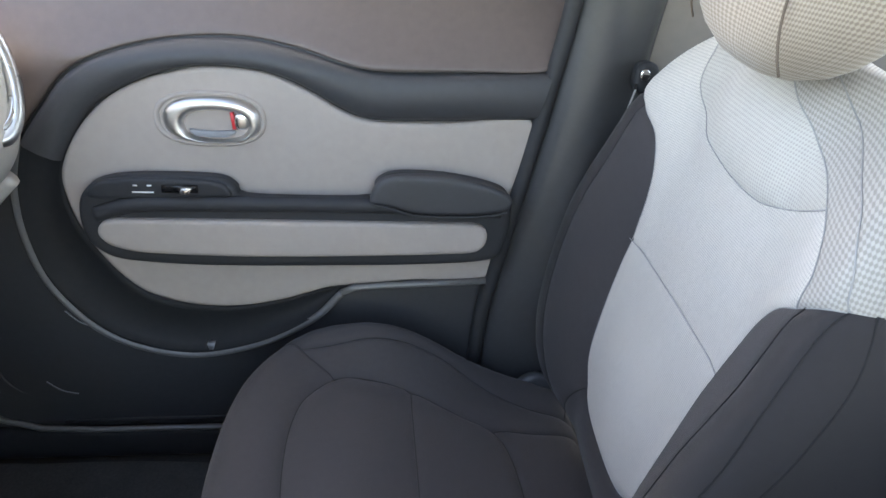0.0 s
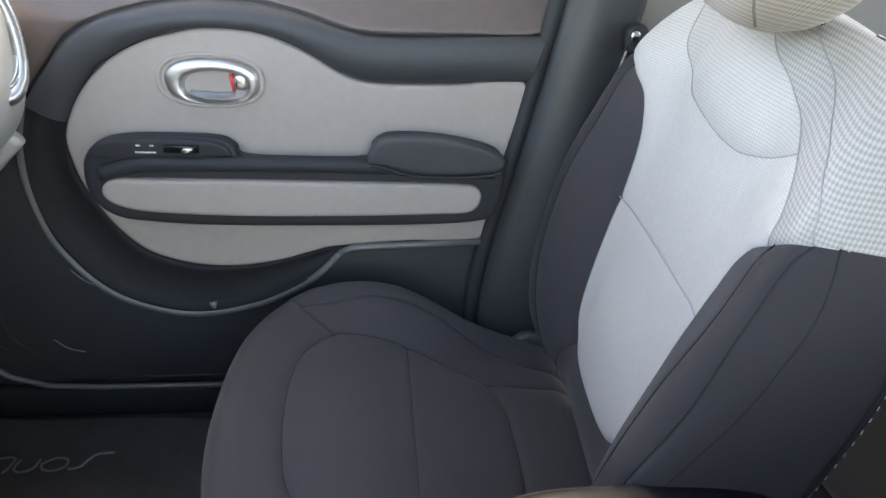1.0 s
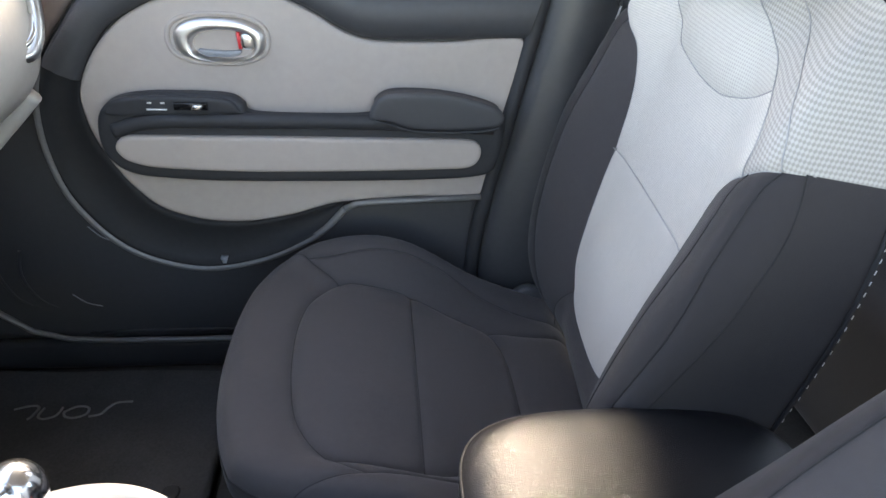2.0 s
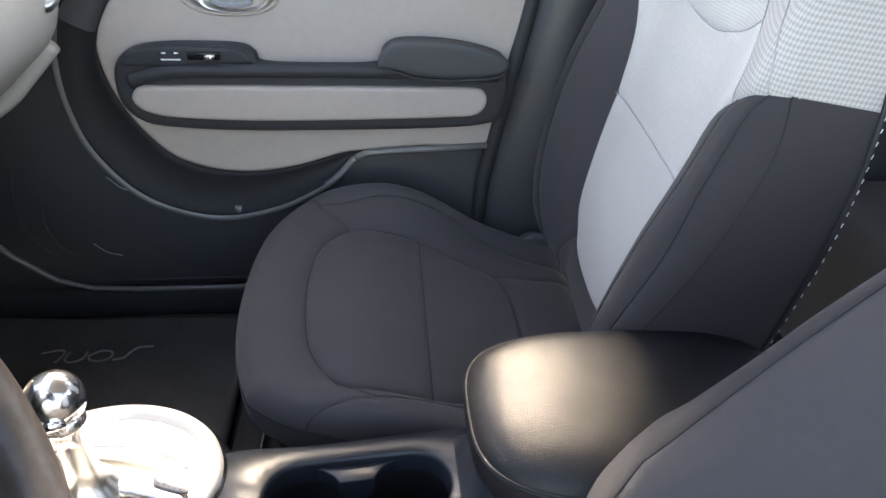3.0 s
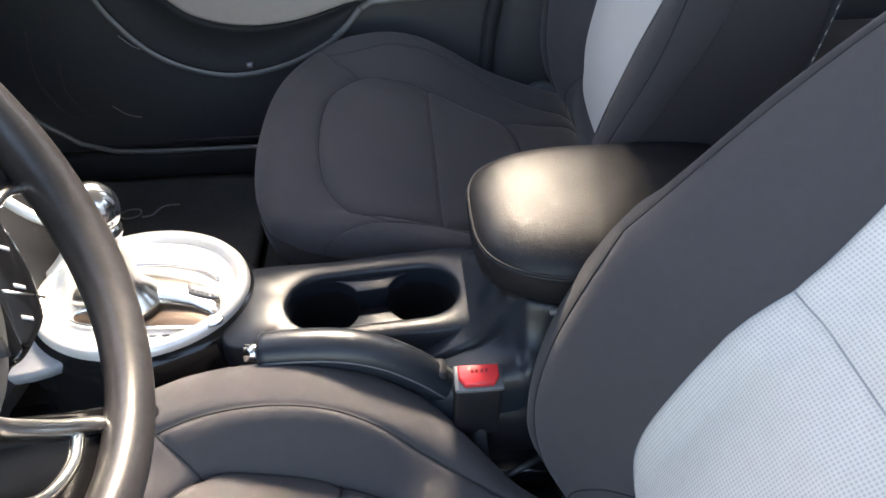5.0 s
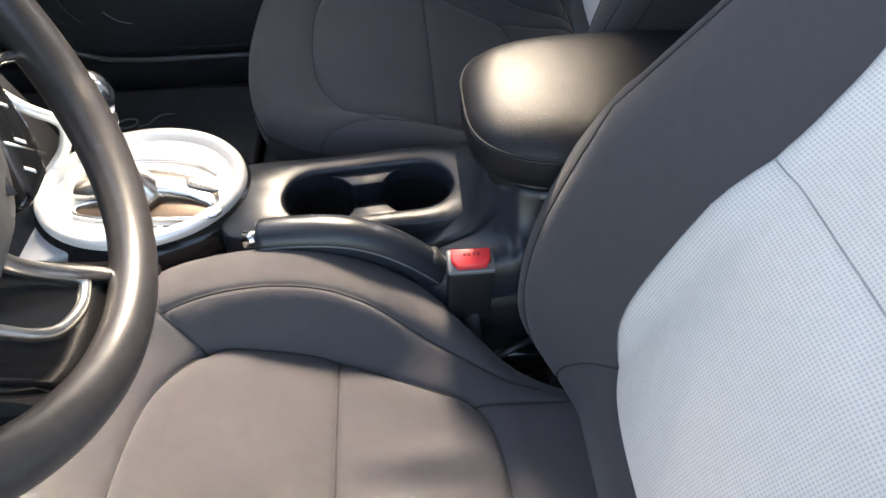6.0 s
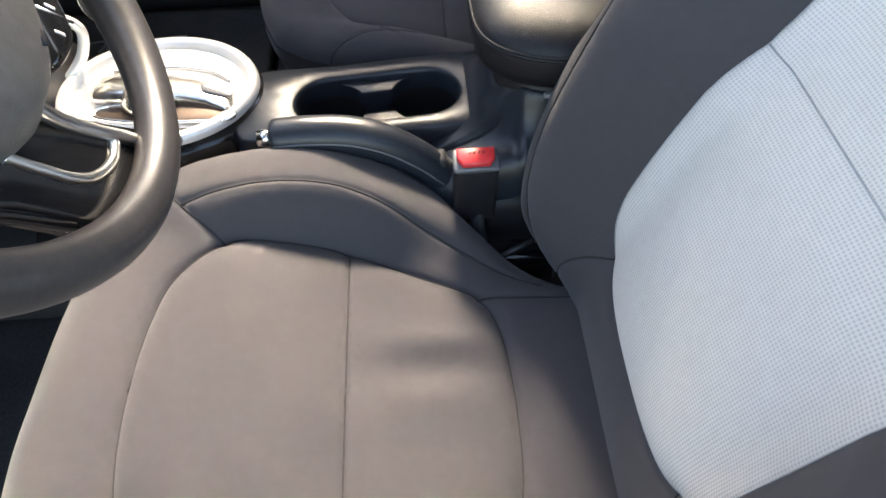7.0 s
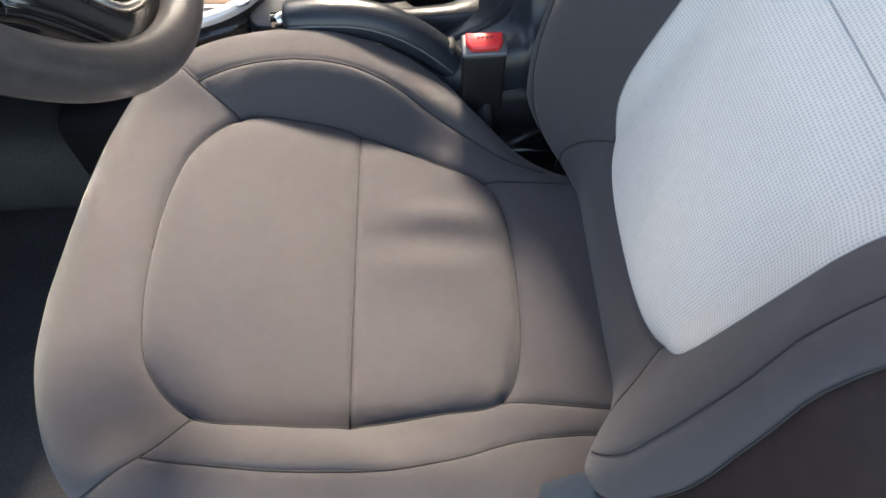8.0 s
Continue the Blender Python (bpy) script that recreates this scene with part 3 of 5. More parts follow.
        w = w + 0.008 * np.exp(-((v - 0.17) / 0.08) ** 2) * (1 - smooth01(au, 0.05, 0.14)) - 0.02 * smooth01(-v, -0.06, 0.02)
        w = w - 0.035 * smooth01(v, 0.54, 0.64)
        w = w + 0.012 * smooth01(v, 0.49, 0.53) * (1 - smooth01(au, 0.05, 0.12))
        w = w + 0.001 * np.sin(19 * u + 2) * np.sin(15 * v)
        return w - roll(d, 0.016)

    patches, rim, lines, outline = upholster(outline, seams, heightb, layb, 0.010, ((0.007, 0.006), (0.0018, 0.003)))
    for (cu, cv, reach), bm in patches:
        if cv > 0.49 and abs(cu) < 0.06 and reach < 0.23:
            part("upper_back_panel", bm, RIB_FINE, seat, "light grey corded cloth panel")
        elif cv > 0.475 and abs(cu) > 0.1:
            part("shoulder_panel", bm, RIB if out_up and cu < 0 else CHECK, seat, "light grey ribbed cloth" if out_up and cu < 0 else "grey and white checked cloth")
        elif (reach < 0.229 or cv > 0.36) and abs(cu) < 0.1 and cv > 0.12:
            part("back_insert", bm, RIB, seat, "light grey ribbed cloth panel")
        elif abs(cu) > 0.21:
            part("back_edge", bm, SHADED_VINYL if worn and cu < 0 else CLOTH_SIDE, seat)
        else:
            part("back_bolster", bm, CLOTH, seat)
    for i, ln in enumerate(lines):
        ln = ln[4:-4] if i == 0 else ln
        part("seam", tube(ln, 0.0005 if i == 0 else 0.0007, 5), PALE_THREAD if i in ((0, 1, 2, 3, 4) if out_up else (0, 1, 2, 3, 6)) else THREAD, seat)
    o2 = [Vector((p[0], p[1])) for p in outline]
    back_w = [-0.105 + 0.05 * min(max((p.y - 0.2) / 0.43, 0), 1) for p in o2]
    edge_in = [layb(p.x * 0.985, p.y, w) for p, w in zip(o2, back_w)]
    dark_i = [i for i, p in enumerate(o2) if p.y < 0.5105 + (out_up if p.x < 0 else 0)]
    n = len(o2)
    pale = {i for i, p in enumerate(o2) if i not in set(dark_i)}
    pale = list(pale | {i + 1 for i in pale} | {i - 1 for i in pale})
    pale.sort()
    part("pale_side_panel", strip([rim[i] for i in pale], [edge_in[i] for i in pale], False), CHECK, seat, "grey and white checked cloth")
    right = [i for i in dark_i if i <= n // 2]
    left = [i for i in dark_i if i > n // 2] + [0]
    for run in (right, left):
        part("dark_side_panel", strip([rim[i] for i in run], [edge_in[i] for i in run], False), SHADED_VINYL if worn and run is left else CLOTH_SIDE, seat)
        part("edge_seam", tube([rim[i] for i in run], 0.0010, 5), THREAD, seat)
    shell = [layb(p.x * 0.93, p.y * 0.98 + 0.005, w - 0.012) for p, w in zip(o2, back_w)]
    deep = [layb(p.x * 0.7, p.y * 0.9 + 0.03, w - 0.03) for p, w in zip(o2, back_w)]
    part("back_shell", loft([edge_in, shell, deep], False), BLACK_SOFT, seat, "black seat back cover")
    bm = bmesh.new()
    bm.faces.new([bm.verts.new(p) for p in deep])
    part("back_pocket", bm, BLACK_SOFT, seat)
    for s in (1, -1):
        part("side_piping", tube([layb(s * p.x * 0.99, p.y, -0.102 + 0.05 * min(max((p.y - 0.2) / 0.43, 0), 1)) for p in o2[12:n // 2 - 14]], 0.0022, 6), BLACK, seat)
        dots = [p for p in o2[n // 5:n // 2 - 18]]
        for p in dots[::2]:
            c = layb(s * p.x * 0.995, p.y, -0.104 + 0.05 * min(max((p.y - 0.2) / 0.43, 0), 1))
            part("stitch", tube([c, c + up * 0.004], 0.0005, 5), WHITE_MARK, seat, "pale edge stitch")

    # head restraint
    secs = []
    for k in range(15):
        f = k / 14
        v = 0.612 + 0.185 * f
        grow = math.sin(math.pi * min(max(f * 0.94 + 0.03, 0), 1)) ** 0.42
        ring = []
        for j in range(40):
            ang = 2 * math.pi * j / 40
            cu, sw = math.cos(ang), math.sin(ang)
            u = 0.150 * grow * (1 - 0.12 * f) * math.copysign(abs(cu) ** 0.62, cu)
            w = head_w - 0.02 * f + 0.062 * grow * math.copysign(abs(sw) ** 0.7, sw)
            ring.append(layb(u + head_in, v, w))
        secs.append(ring)
    bm = loft(secs)
    uvl = bm.loops.layers.uv.new("UVMap")
    bm.verts.index_update()
    for f in bm.faces:
        js = [lp.vert.index % 40 for lp in f.loops]
        for lp, j in zip(f.loops, js):
            lp[uvl].uv = ((j + (40 if max(js) - min(js) > 20 and j < 20 else 0)) / 40 * 0.62, lp.vert.index // 40 / 14 * 0.21)
    head = part("headrest", bm, HEAD_CHECK, seat, "warm grey checked cloth head restraint")
    for s in (1, -1):
        ln = [layb(head_in + s * 0.106 * (1 - 0.1 * f), 0.612 + 0.185 * f, head_w - 0.02 * f + 0.0622 * math.sin(math.pi * min(max(f * 0.94 + 0.03, 0), 1)) ** 0.42 * 0.873) for f in np.linspace(0.05, 0.95, 16)]
        part("headrest_seam", tube(ln, 0.0012, 5), BROWN_THREAD, head)
        part("headrest_post", tube([layb(head_in + s * 0.05, 0.58, -0.05), layb(head_in + s * 0.05, 0.70, 0.0)], 0.006, 10), CHROME, seat, "chrome headrest post")
    return seat


build_seat(0.068, 0.0, 1, 20.1, "charcoal cloth driver seat with light ribbed back, beside the console", True, 0.0, 0.0, 0.36,
           ((0.0, 0.0), (0.1, 0.045), (0.2, 0.05), (0.25, 0.04), (0.3, 0.02), (0.4, 0.0), (0.5, -0.01), (0.64, -0.03)))
build_seat(0.205, 0.72, -1, 9.2, "charcoal cloth passenger seat with light ribbed back, before the door", False, 0.02, 4.8, 0.0,
           ((0.0, 0.0), (0.1, 0.045), (0.2, 0.05), (0.3, 0.03), (0.4, 0.012), (0.47, 0.0), (0.55, -0.01), (0.64, -0.03)), 0.022, 0.010, 0.030, 0.05, 0.095, 0.045, 0.035)


# ---- the car's shell ----
def slab(name, x0, x1, y0, y1, z0, z1, mat, label, category, bevel=0.006):
    return tagged(part(name, box(x0, x1, y0, y1, z0, z1, bevel), mat), label, category, "", "structure")


slab("ground", -400, 400, -400, 400, -0.45, -0.34, ASPHALT, "dark asphalt ground outside the car", "ground", 0)
slab("floor", -0.95, 1.9, -0.44, 1.10, -0.06, 0.03, CARPET, "black carpeted car floor", "floor")
slab("tunnel", -0.95, 1.2, 0.27, 0.45, 0.0305, 0.17, CARPET, "black carpeted centre tunnel", "floor", 0.03)
slab("sill_trim", -0.75, 0.62, 1.035, 1.13, 0.0305, 0.096, BLACK, "black door sill trim", "trim", 0.012)
slab("sill_trim", -0.75, 0.62, -0.50, -0.405, 0.0305, 0.11, BLACK, "black driver's door sill trim", "trim", 0.012)
slab("wall_kick", -0.95, -0.40, -0.50, -0.455, 0.03, 0.80, BLACK_SOFT, "black kick panel beside the driver footwell", "wall", 0.01)
slab("firewall", -1.0, -0.955, -0.5, 1.2, -0.05, 0.8, CARPET, "black carpeted footwell end", "wall")
slab("tailgate", 1.91, 1.96, -0.5, 1.2, -0.05, 0.9, BLACK_SOFT, "dark tailgate trim", "wall")
# unseen roof and front pillars; height and front edge set by where sun falls
slab("ceiling", -0.15, 1.95, -0.40, 1.08, 1.41, 1.45, HEADLINER, "unseen light cloth headliner, sized to shape the sunlight", "ceiling", 0.01)
for y in (-0.42, 1.06):
    part_ob = part("trim", tube([(-0.15, y * 0.95 + 0.03, 1.43), (-0.62, y + 0.03, 1.05), (-0.98, y + 0.03, 0.80)], 0.035, 10), BEIGE)
    tagged(part_ob, "unseen light grey windscreen pillar, set by the sun's path", "pillar", "", "structure")
slab("trim", 0.50, 1.05, 1.045, 1.068, 0.45, 0.93, BEIGE_TRIM, "warm grey rear door upper trim", "trim", 0.008)
slab("wall_rear", 0.70, 1.9, 1.07, 1.12, 0.03, 0.88, BLACK_SOFT, "black rear door trim", "wall", 0.02)
slab("wall_rear", 0.62, 1.9, -0.50, -0.45, 0.03, 0.88, BLACK_SOFT, "black rear door trim", "wall", 0.02)


# ---- passenger door ----
DY = 1.022


def on_door(u, v, w):
    """u along the car, v up, w inwards from the door's trim."""
    lean = 0.075 * max(v - 0.745, 0) / 0.12 + 0.02 * max(0.30 - v, 0) / 0.2
    return Vector((u, DY + lean - w, v))


door = thing("passenger_door_trim", "black and warm grey passenger door trim with a round panel, closed", "car door", at=(-0.1, 1.1, 0.1))
DOOR_AT = Vector((-0.1, 1.1, 0.1))


def dpart(name, bm, mat, parent=door, label=""):
    bmesh.ops.translate(bm, verts=bm.verts, vec=-DOOR_AT)
    return part(name, bm, mat, parent, label)


def grid_sheet(us, rows, thick=0.03):
    """The door's skin as a bent sheet: rows of (v, w), u limits by v."""
    bm = bmesh.new()
    grid = []
    for v, w, u0, u1 in rows:
        grid.append([bm.verts.new(on_door(u0 + (u1 - u0) * k / us, v, w)) for k in range(us + 1)])
    for a, b in zip(grid, grid[1:]):
        for k in range(us):
            bm.faces.new((a[k], a[k + 1], b[k + 1], b[k]))
    geo = bmesh.ops.extrude_face_region(bm, geom=bm.faces[:])
    bmesh.ops.translate(bm, verts=[g for g in geo["geom"] if isinstance(g, bmesh.types.BMVert)], vec=(0, thick, 0))
    return bm


def rear_edge(v):
    return float(np.interp(v, [0.1, 0.3, 0.41, 0.67, 0.75, 0.85, 0.92], [0.31, 0.313, 0.318, 0.368, 0.386, 0.412, 0.43]))


rows = [(v, w, -0.95, rear_edge(v)) for v, w in ((0.098, -0.012), (0.104, 0.0), (0.125, 0.004), (0.20, 0.0), (0.28, -0.006), (0.38, -0.008), (0.5, -0.008), (0.62, -0.008), (0.72, -0.006), (0.745, -0.004), (0.76, 0.0), (0.79, 0.004), (0.83, 0.004), (0.865, 0.003), (0.88, -0.002), (0.887, -0.02))]
dpart("door_skin", grid_sheet(60, rows), BLACK_SOFT, door, "black plastic door trim")

ROUND = [(-0.314, 0.587), (-0.287, 0.640), (-0.244, 0.686), (-0.195, 0.715), (-0.149, 0.729), (-0.104, 0.738), (-0.036, 0.735), (0.005, 0.723), (0.047, 0.703), (0.08, 0.683), (0.115, 0.670), (0.16, 0.667), (0.25, 0.669), (0.366, 0.672), (0.34, 0.56), (0.318, 0.416), (0.2, 0.408), (0.074, 0.397), (0.03, 0.386), (-0.016, 0.372), (-0.08, 0.361), (-0.141, 0.362), (-0.19, 0.373), (-0.232, 0.393), (-0.27, 0.435), (-0.30, 0.490), (-0.314, 0.54)]


def puffed(points, depth, soft, lift=0.0, n=5, step=0.016):
    """A cushioned sheet over a door outline."""
    ol = spline([(p[0], p[1], 0) for p in points], n, True)
    res, rim, ln, ol = upholster(ol, [], lambda u, v, d: depth - roll(d, soft) + 0 * u + lift, on_door, step)
    bm = res[0][1]
    low = [on_door(p[0], p[1], lift + depth - soft - 0.012) for p in ol]
    sk = strip(rim, low)
    me = bpy.data.meshes.new("tmp")
    sk.to_mesh(me)
    sk.free()
    bm.from_mesh(me)
    bpy.data.meshes.remove(me)
    return bm


dpart("round_panel", puffed(ROUND, 0.006, 0.006), TAUPE, door, "warm grey cloth panel with a rounded front")
# raised dark band round the panel
outer = [(-0.362, 0.627), (-0.328, 0.672), (-0.273, 0.731), (-0.181, 0.765), (-0.071, 0.776), (0.018, 0.765), (0.095, 0.744), (0.15, 0.738), (0.25, 0.741), (0.383, 0.747)]
inner = [(-0.310, 0.60), (-0.287, 0.642), (-0.244, 0.689), (-0.149, 0.733), (-0.060, 0.740), (0.012, 0.724), (0.08, 0.687), (0.13, 0.672), (0.25, 0.673), (0.364, 0.676)]
lower_outer = [(-0.362, 0.627), (-0.380, 0.56), (-0.381, 0.48), (-0.357, 0.393), (-0.287, 0.310), (-0.177, 0.270), (-0.067, 0.287), (0.027, 0.334), (0.079, 0.387)]
lower_inner = [(-0.310, 0.60), (-0.3165, 0.565), (-0.316, 0.53), (-0.302, 0.488), (-0.236, 0.389), (-0.145, 0.357), (-0.05, 0.362), (0.03, 0.383), (0.076, 0.394)]


def band(a, b, prof, n=8):
    """A moulded band between two curves; prof: (share, height)."""
    pa, pb = spline([(*p, 0) for p in a], n), spline([(*p, 0) for p in b], n)
    bm = bmesh.new()
    rings = []
    for s, w in prof:
        rings.append([bm.verts.new(on_door(*(p + (q - p) * s).xy, w)) for p, q in zip(pa, pb)])
    for r0, r1 in zip(rings, rings[1:]):
        for k in range(len(r0) - 1):
            bm.faces.new((r0[k], r0[k + 1], r1[k + 1], r1[k]))
    return bm


dpart("band_upper", band(outer, inner, ((0, -0.01), (0.03, 0.008), (0.15, 0.015), (0.5, 0.018), (0.85, 0.014), (0.97, 0.006), (1, -0.006))), BLACK_SOFT, door, "raised dark moulding above the panel")
# shallow band; the pocket's depth is given by painted shade
dpart("band_lower", band(lower_outer, lower_inner, ((0, -0.01), (0.04, 0.010), (0.12, 0.012), (0.2, 0.002), (0.5, -0.005), (0.85, -0.005), (0.95, 0.0), (1, -0.004))), POCKET_SHADE, door, "shallow map pocket below the panel, its shade painted dark")
UP = [(-0.92, 0.60), (-0.42, 0.585), (-0.388, 0.60), (-0.364, 0.634), (-0.330, 0.676), (-0.275, 0.734), (-0.182, 0.767), (-0.071, 0.778), (0.019, 0.767), (0.096, 0.746), (0.15, 0.740), (0.25, 0.743), (0.386, 0.750), (0.40, 0.80), (0.422, 0.882), (0.2, 0.885), (-0.3, 0.885), (-0.92, 0.885)]
dpart("upper_trim", puffed(UP, 0.006, 0.006, 0.0025, 4, 0.02), UPPER_SHEEN, door, "upper door trim with a brown grey sheen in its colour")
ringline = spline([(*p, 0) for p in lower_outer], 8)
dpart("ring_edge", tube([on_door(p.x, p.y, 0.008) for p in ringline], 0.0062, 8), EDGE, door, "satin ring edge, lighter grey for its highlight")
dpart("pocket_edge", tube([on_door(u, v, 0.008) for u, v in ((0.079, 0.387), (0.10, 0.397), (0.14, 0.400), (0.22, 0.404), (0.312, 0.409))], 0.006, 8), EDGE, door, "satin map pocket edge, lighter grey for its highlight")
dpart("clip", prism([(-0.14, 0.292), (-0.128, 0.292), (-0.131, 0.281), (-0.137, 0.281)], 0.012, on_door), GREY_PLASTIC, door)
dpart("bottom_trim", tube([on_door(u, v, 0.006) for u, v in ((-0.62, 0.27), (-0.56, 0.185), (-0.50, 0.127), (-0.44, 0.105), (-0.36, 0.1), (0.29, 0.1))], 0.0055, 8), EDGE, door, "dark door seal edge")
dpart("bottom_groove", tube([on_door(u, v, 0.004) for u, v in ((-0.40, 0.118), (-0.3, 0.122), (0.29, 0.126))], 0.0028, 8), BLACK, door)
# speaker rings pressed into the lower trim
for c in (((-0.512, 0.36), (-0.525, 0.31), (-0.526, 0.258), (-0.508, 0.2035), (-0.4745, 0.180), (-0.424, 0.168)), ((-0.478, 0.30), (-0.487, 0.25), (-0.4725, 0.203), (-0.442, 0.178), (-0.40, 0.166))):
    dpart("speaker_ring", tube(spline([on_door(u, v, -0.0075 + 0.006 * (v < 0.26)) for u, v in c], 6), 0.0030, 8), BLACK_SOFT, door, "faint pressed speaker ring")
# scuffs
for c in (((-0.352, 0.352), (-0.335, 0.333), (-0.322, 0.326)), ((-0.41, 0.21), (-0.39, 0.19), (-0.365, 0.182))):
    dpart("scuff", tube(spline([on_door(u, v, 0.003) for u, v in c], 5), 0.0012, 5), GREY_PLASTIC, door, "pale scuff on black plastic")

# armrest
AR = [(-0.286, 0.548), (-0.272, 0.572), (-0.25, 0.585), (-0.209, 0.592), (-0.14, 0.593), (-0.088, 0.590), (-0.068, 0.578), (-0.056, 0.563), (0.03, 0.560), (0.123, 0.563), (0.13, 0.584), (0.15, 0.599), (0.19, 0.602), (0.245, 0.598), (0.30, 0.586), (0.329, 0.570), (0.337, 0.53), (0.331, 0.487), (0.309, 0.461), (0.2, 0.452), (0.0, 0.449), (-0.12, 0.450), (-0.2, 0.455), (-0.246, 0.462), (-0.273, 0.479), (-0.287, 0.506)]
arm = dpart("armrest", puffed(AR, 0.040, 0.009, 0, 4, 0.008), BLACK, door, "black moulded armrest")
dpart("armrest_strip", puffed([(-0.262, 0.510), (-0.256, 0.523), (-0.242, 0.529), (-0.20, 0.5295), (-0.1, 0.5295), (0.0, 0.529), (0.15, 0.528), (0.24, 0.5275), (0.280, 0.526), (0.296, 0.519), (0.300, 0.504), (0.294, 0.489), (0.278, 0.480), (0.24, 0.4775), (0.15, 0.4745), (0.0, 0.472), (-0.1, 0.473), (-0.2, 0.478), (-0.238, 0.486), (-0.255, 0.496)], 0.006, 0.005, 0.046, 5, 0.007), TAUPE, arm, "warm grey cloth strip")
dpart("armrest_ledge", tube(spline([on_door(u, v, 0.040) for u, v in ((-0.262, 0.535), (-0.2, 0.551), (-0.06, 0.553), (0.12, 0.553), (0.24, 0.548), (0.318, 0.546))], 6), 0.012, 10), BLACK, arm, "black padded armrest ledge")
cup = [(0.124, 0.563), (0.128, 0.583), (0.145, 0.601), (0.19, 0.606), (0.25, 0.602), (0.305, 0.588), (0.33, 0.572), (0.326, 0.556), (0.30, 0.549), (0.24, 0.546), (0.185, 0.549), (0.15, 0.559)]
dpart("pull_cup", puffed(cup, 0.022, 0.006, 0.040, 5, 0.008), BLACK_SOFT, arm, "black rounded pull handle cover")
dpart("pull_cup_edge", tube(spline([on_door(u, v, 0.062) for u, v in ((0.13, 0.562), (0.155, 0.556), (0.185, 0.547), (0.24, 0.544), (0.30, 0.547), (0.325, 0.553))], 6), 0.0022, 6), BLACK, arm)
panel = dpart("switch_panel", puffed([(-0.268, 0.562), (-0.255, 0.583), (-0.205, 0.590), (-0.14, 0.590), (-0.09, 0.586), (-0.075, 0.572), (-0.08, 0.565), (-0.15, 0.562), (-0.22, 0.560)], 0.004, 0.004, 0.042), BLACK, arm, "black switch panel")
dpart("window_switch", prism([(-0.166, 0.572), (-0.118, 0.572), (-0.118, 0.583), (-0.166, 0.583)], 0.006, lambda u, v, w: on_door(u, v, 0.046 + w), 0.002), GLOSS, panel, "glossy black window switch")
dpart("switch_lever", prism([(-0.142, 0.572), (-0.128, 0.572), (-0.124, 0.581), (-0.138, 0.581)], 0.005, lambda u, v, w: on_door(u, v, 0.052 + w), 0.002), SILVER, panel, "bright switch lever")
for u0, u1, v in ((-0.207, -0.178, 0.570), (-0.205, -0.199, 0.580), (-0.186, -0.180, 0.580)):
    dpart("switch_mark", prism([(u0, v), (u1, v), (u1, v + 0.0022), (u0, v + 0.0022)], 0.001, lambda u, v, w: on_door(u, v, 0.0462 + w)), WHITE_MARK, panel, "small white printed bar")


def oval(cx, cy, rx, ry, n=40, p=0.8):
    return [(cx + rx * math.copysign(abs(math.cos(t)) ** p, math.cos(t)), cy + ry * math.copysign(abs(math.sin(t)) ** p, math.sin(t))) for t in (2 * math.pi * k / n for k in range(n))]


def ring_profile(cx, cy, prof, n=48):
    """An oval moulding: prof of (rx, ry, w)."""
    bm = bmesh.new()
    rings = [[bm.verts.new(on_door(u, v, w)) for u, v in oval(cx, cy, rx, ry, n)] for rx, ry, w in prof]
    for a, b in zip(rings, rings[1:]):
        for k in range(n):
            bm.faces.new((a[k], a[(k + 1) % n], b[(k + 1) % n], b[k]))
    return bm


HX, HZ = -0.100, 0.667
handle = dpart("handle_bezel", ring_profile(HX, HZ, ((0.077, 0.0405, 0.004), (0.076, 0.0395, 0.009), (0.072, 0.036, 0.011), (0.069, 0.034, 0.008), (0.068, 0.033, 0.003))), TAUPE, door, "warm grey oval handle surround")
bm = bmesh.new()
rings = []
for cx, cz, rx, rz, w in ((-0.097, 0.666, 0.067, 0.0335, 0.003), (-0.097, 0.666, 0.0662, 0.0327, 0.010), (-0.0965, 0.6655, 0.063, 0.0305, 0.0145), (-0.0955, 0.664, 0.058, 0.0280, 0.017), (-0.094, 0.6615, 0.0515, 0.0255, 0.0175), (-0.0925, 0.6595, 0.0475, 0.0238, 0.016), (-0.0925, 0.6595, 0.0455, 0.0222, 0.011), (-0.0925, 0.6595, 0.0435, 0.0205, 0.0055)):
    rings.append([bm.verts.new(on_door(u, v, w)) for u, v in oval(cx, cz, rx, rz, 48)])
for a, b in zip(rings, rings[1:]):
    for k in range(48):
        bm.faces.new((a[k], a[(k + 1) % 48], b[(k + 1) % 48], b[k]))
dpart("inner_handle", bm, SATIN, handle, "satin silver inner door handle")
# flat face in darker grey, standing in for shade in the recess
bm = bmesh.new()
bm.faces.new([bm.verts.new(on_door(u, v, 0.0058)) for u, v in oval(-0.0925, 0.6595, 0.044, 0.021)])
dpart("handle_cup", bm, BUCKLE_GREY, handle, "handle recess, its shade painted dark grey")
dpart("pull_lever", prism([(p.x, p.y) for p in spline([(-0.130, 0.652, 0), (-0.12, 0.643, 0), (-0.085, 0.6415, 0), (-0.069, 0.646, 0), (-0.068, 0.652, 0), (-0.09, 0.6505, 0), (-0.118, 0.652, 0)], 4, True)], 0.006, lambda u, v, w: on_door(u, v, 0.006 + w), 0.002), GREY_PLASTIC, handle, "grey pull lever")
dpart("lock_knob", prism(oval(-0.0575, 0.6655, 0.0105, 0.0125, 20), 0.014, lambda u, v, w: on_door(u, v, w), 0.004), SILVER, handle, "silver lock knob")
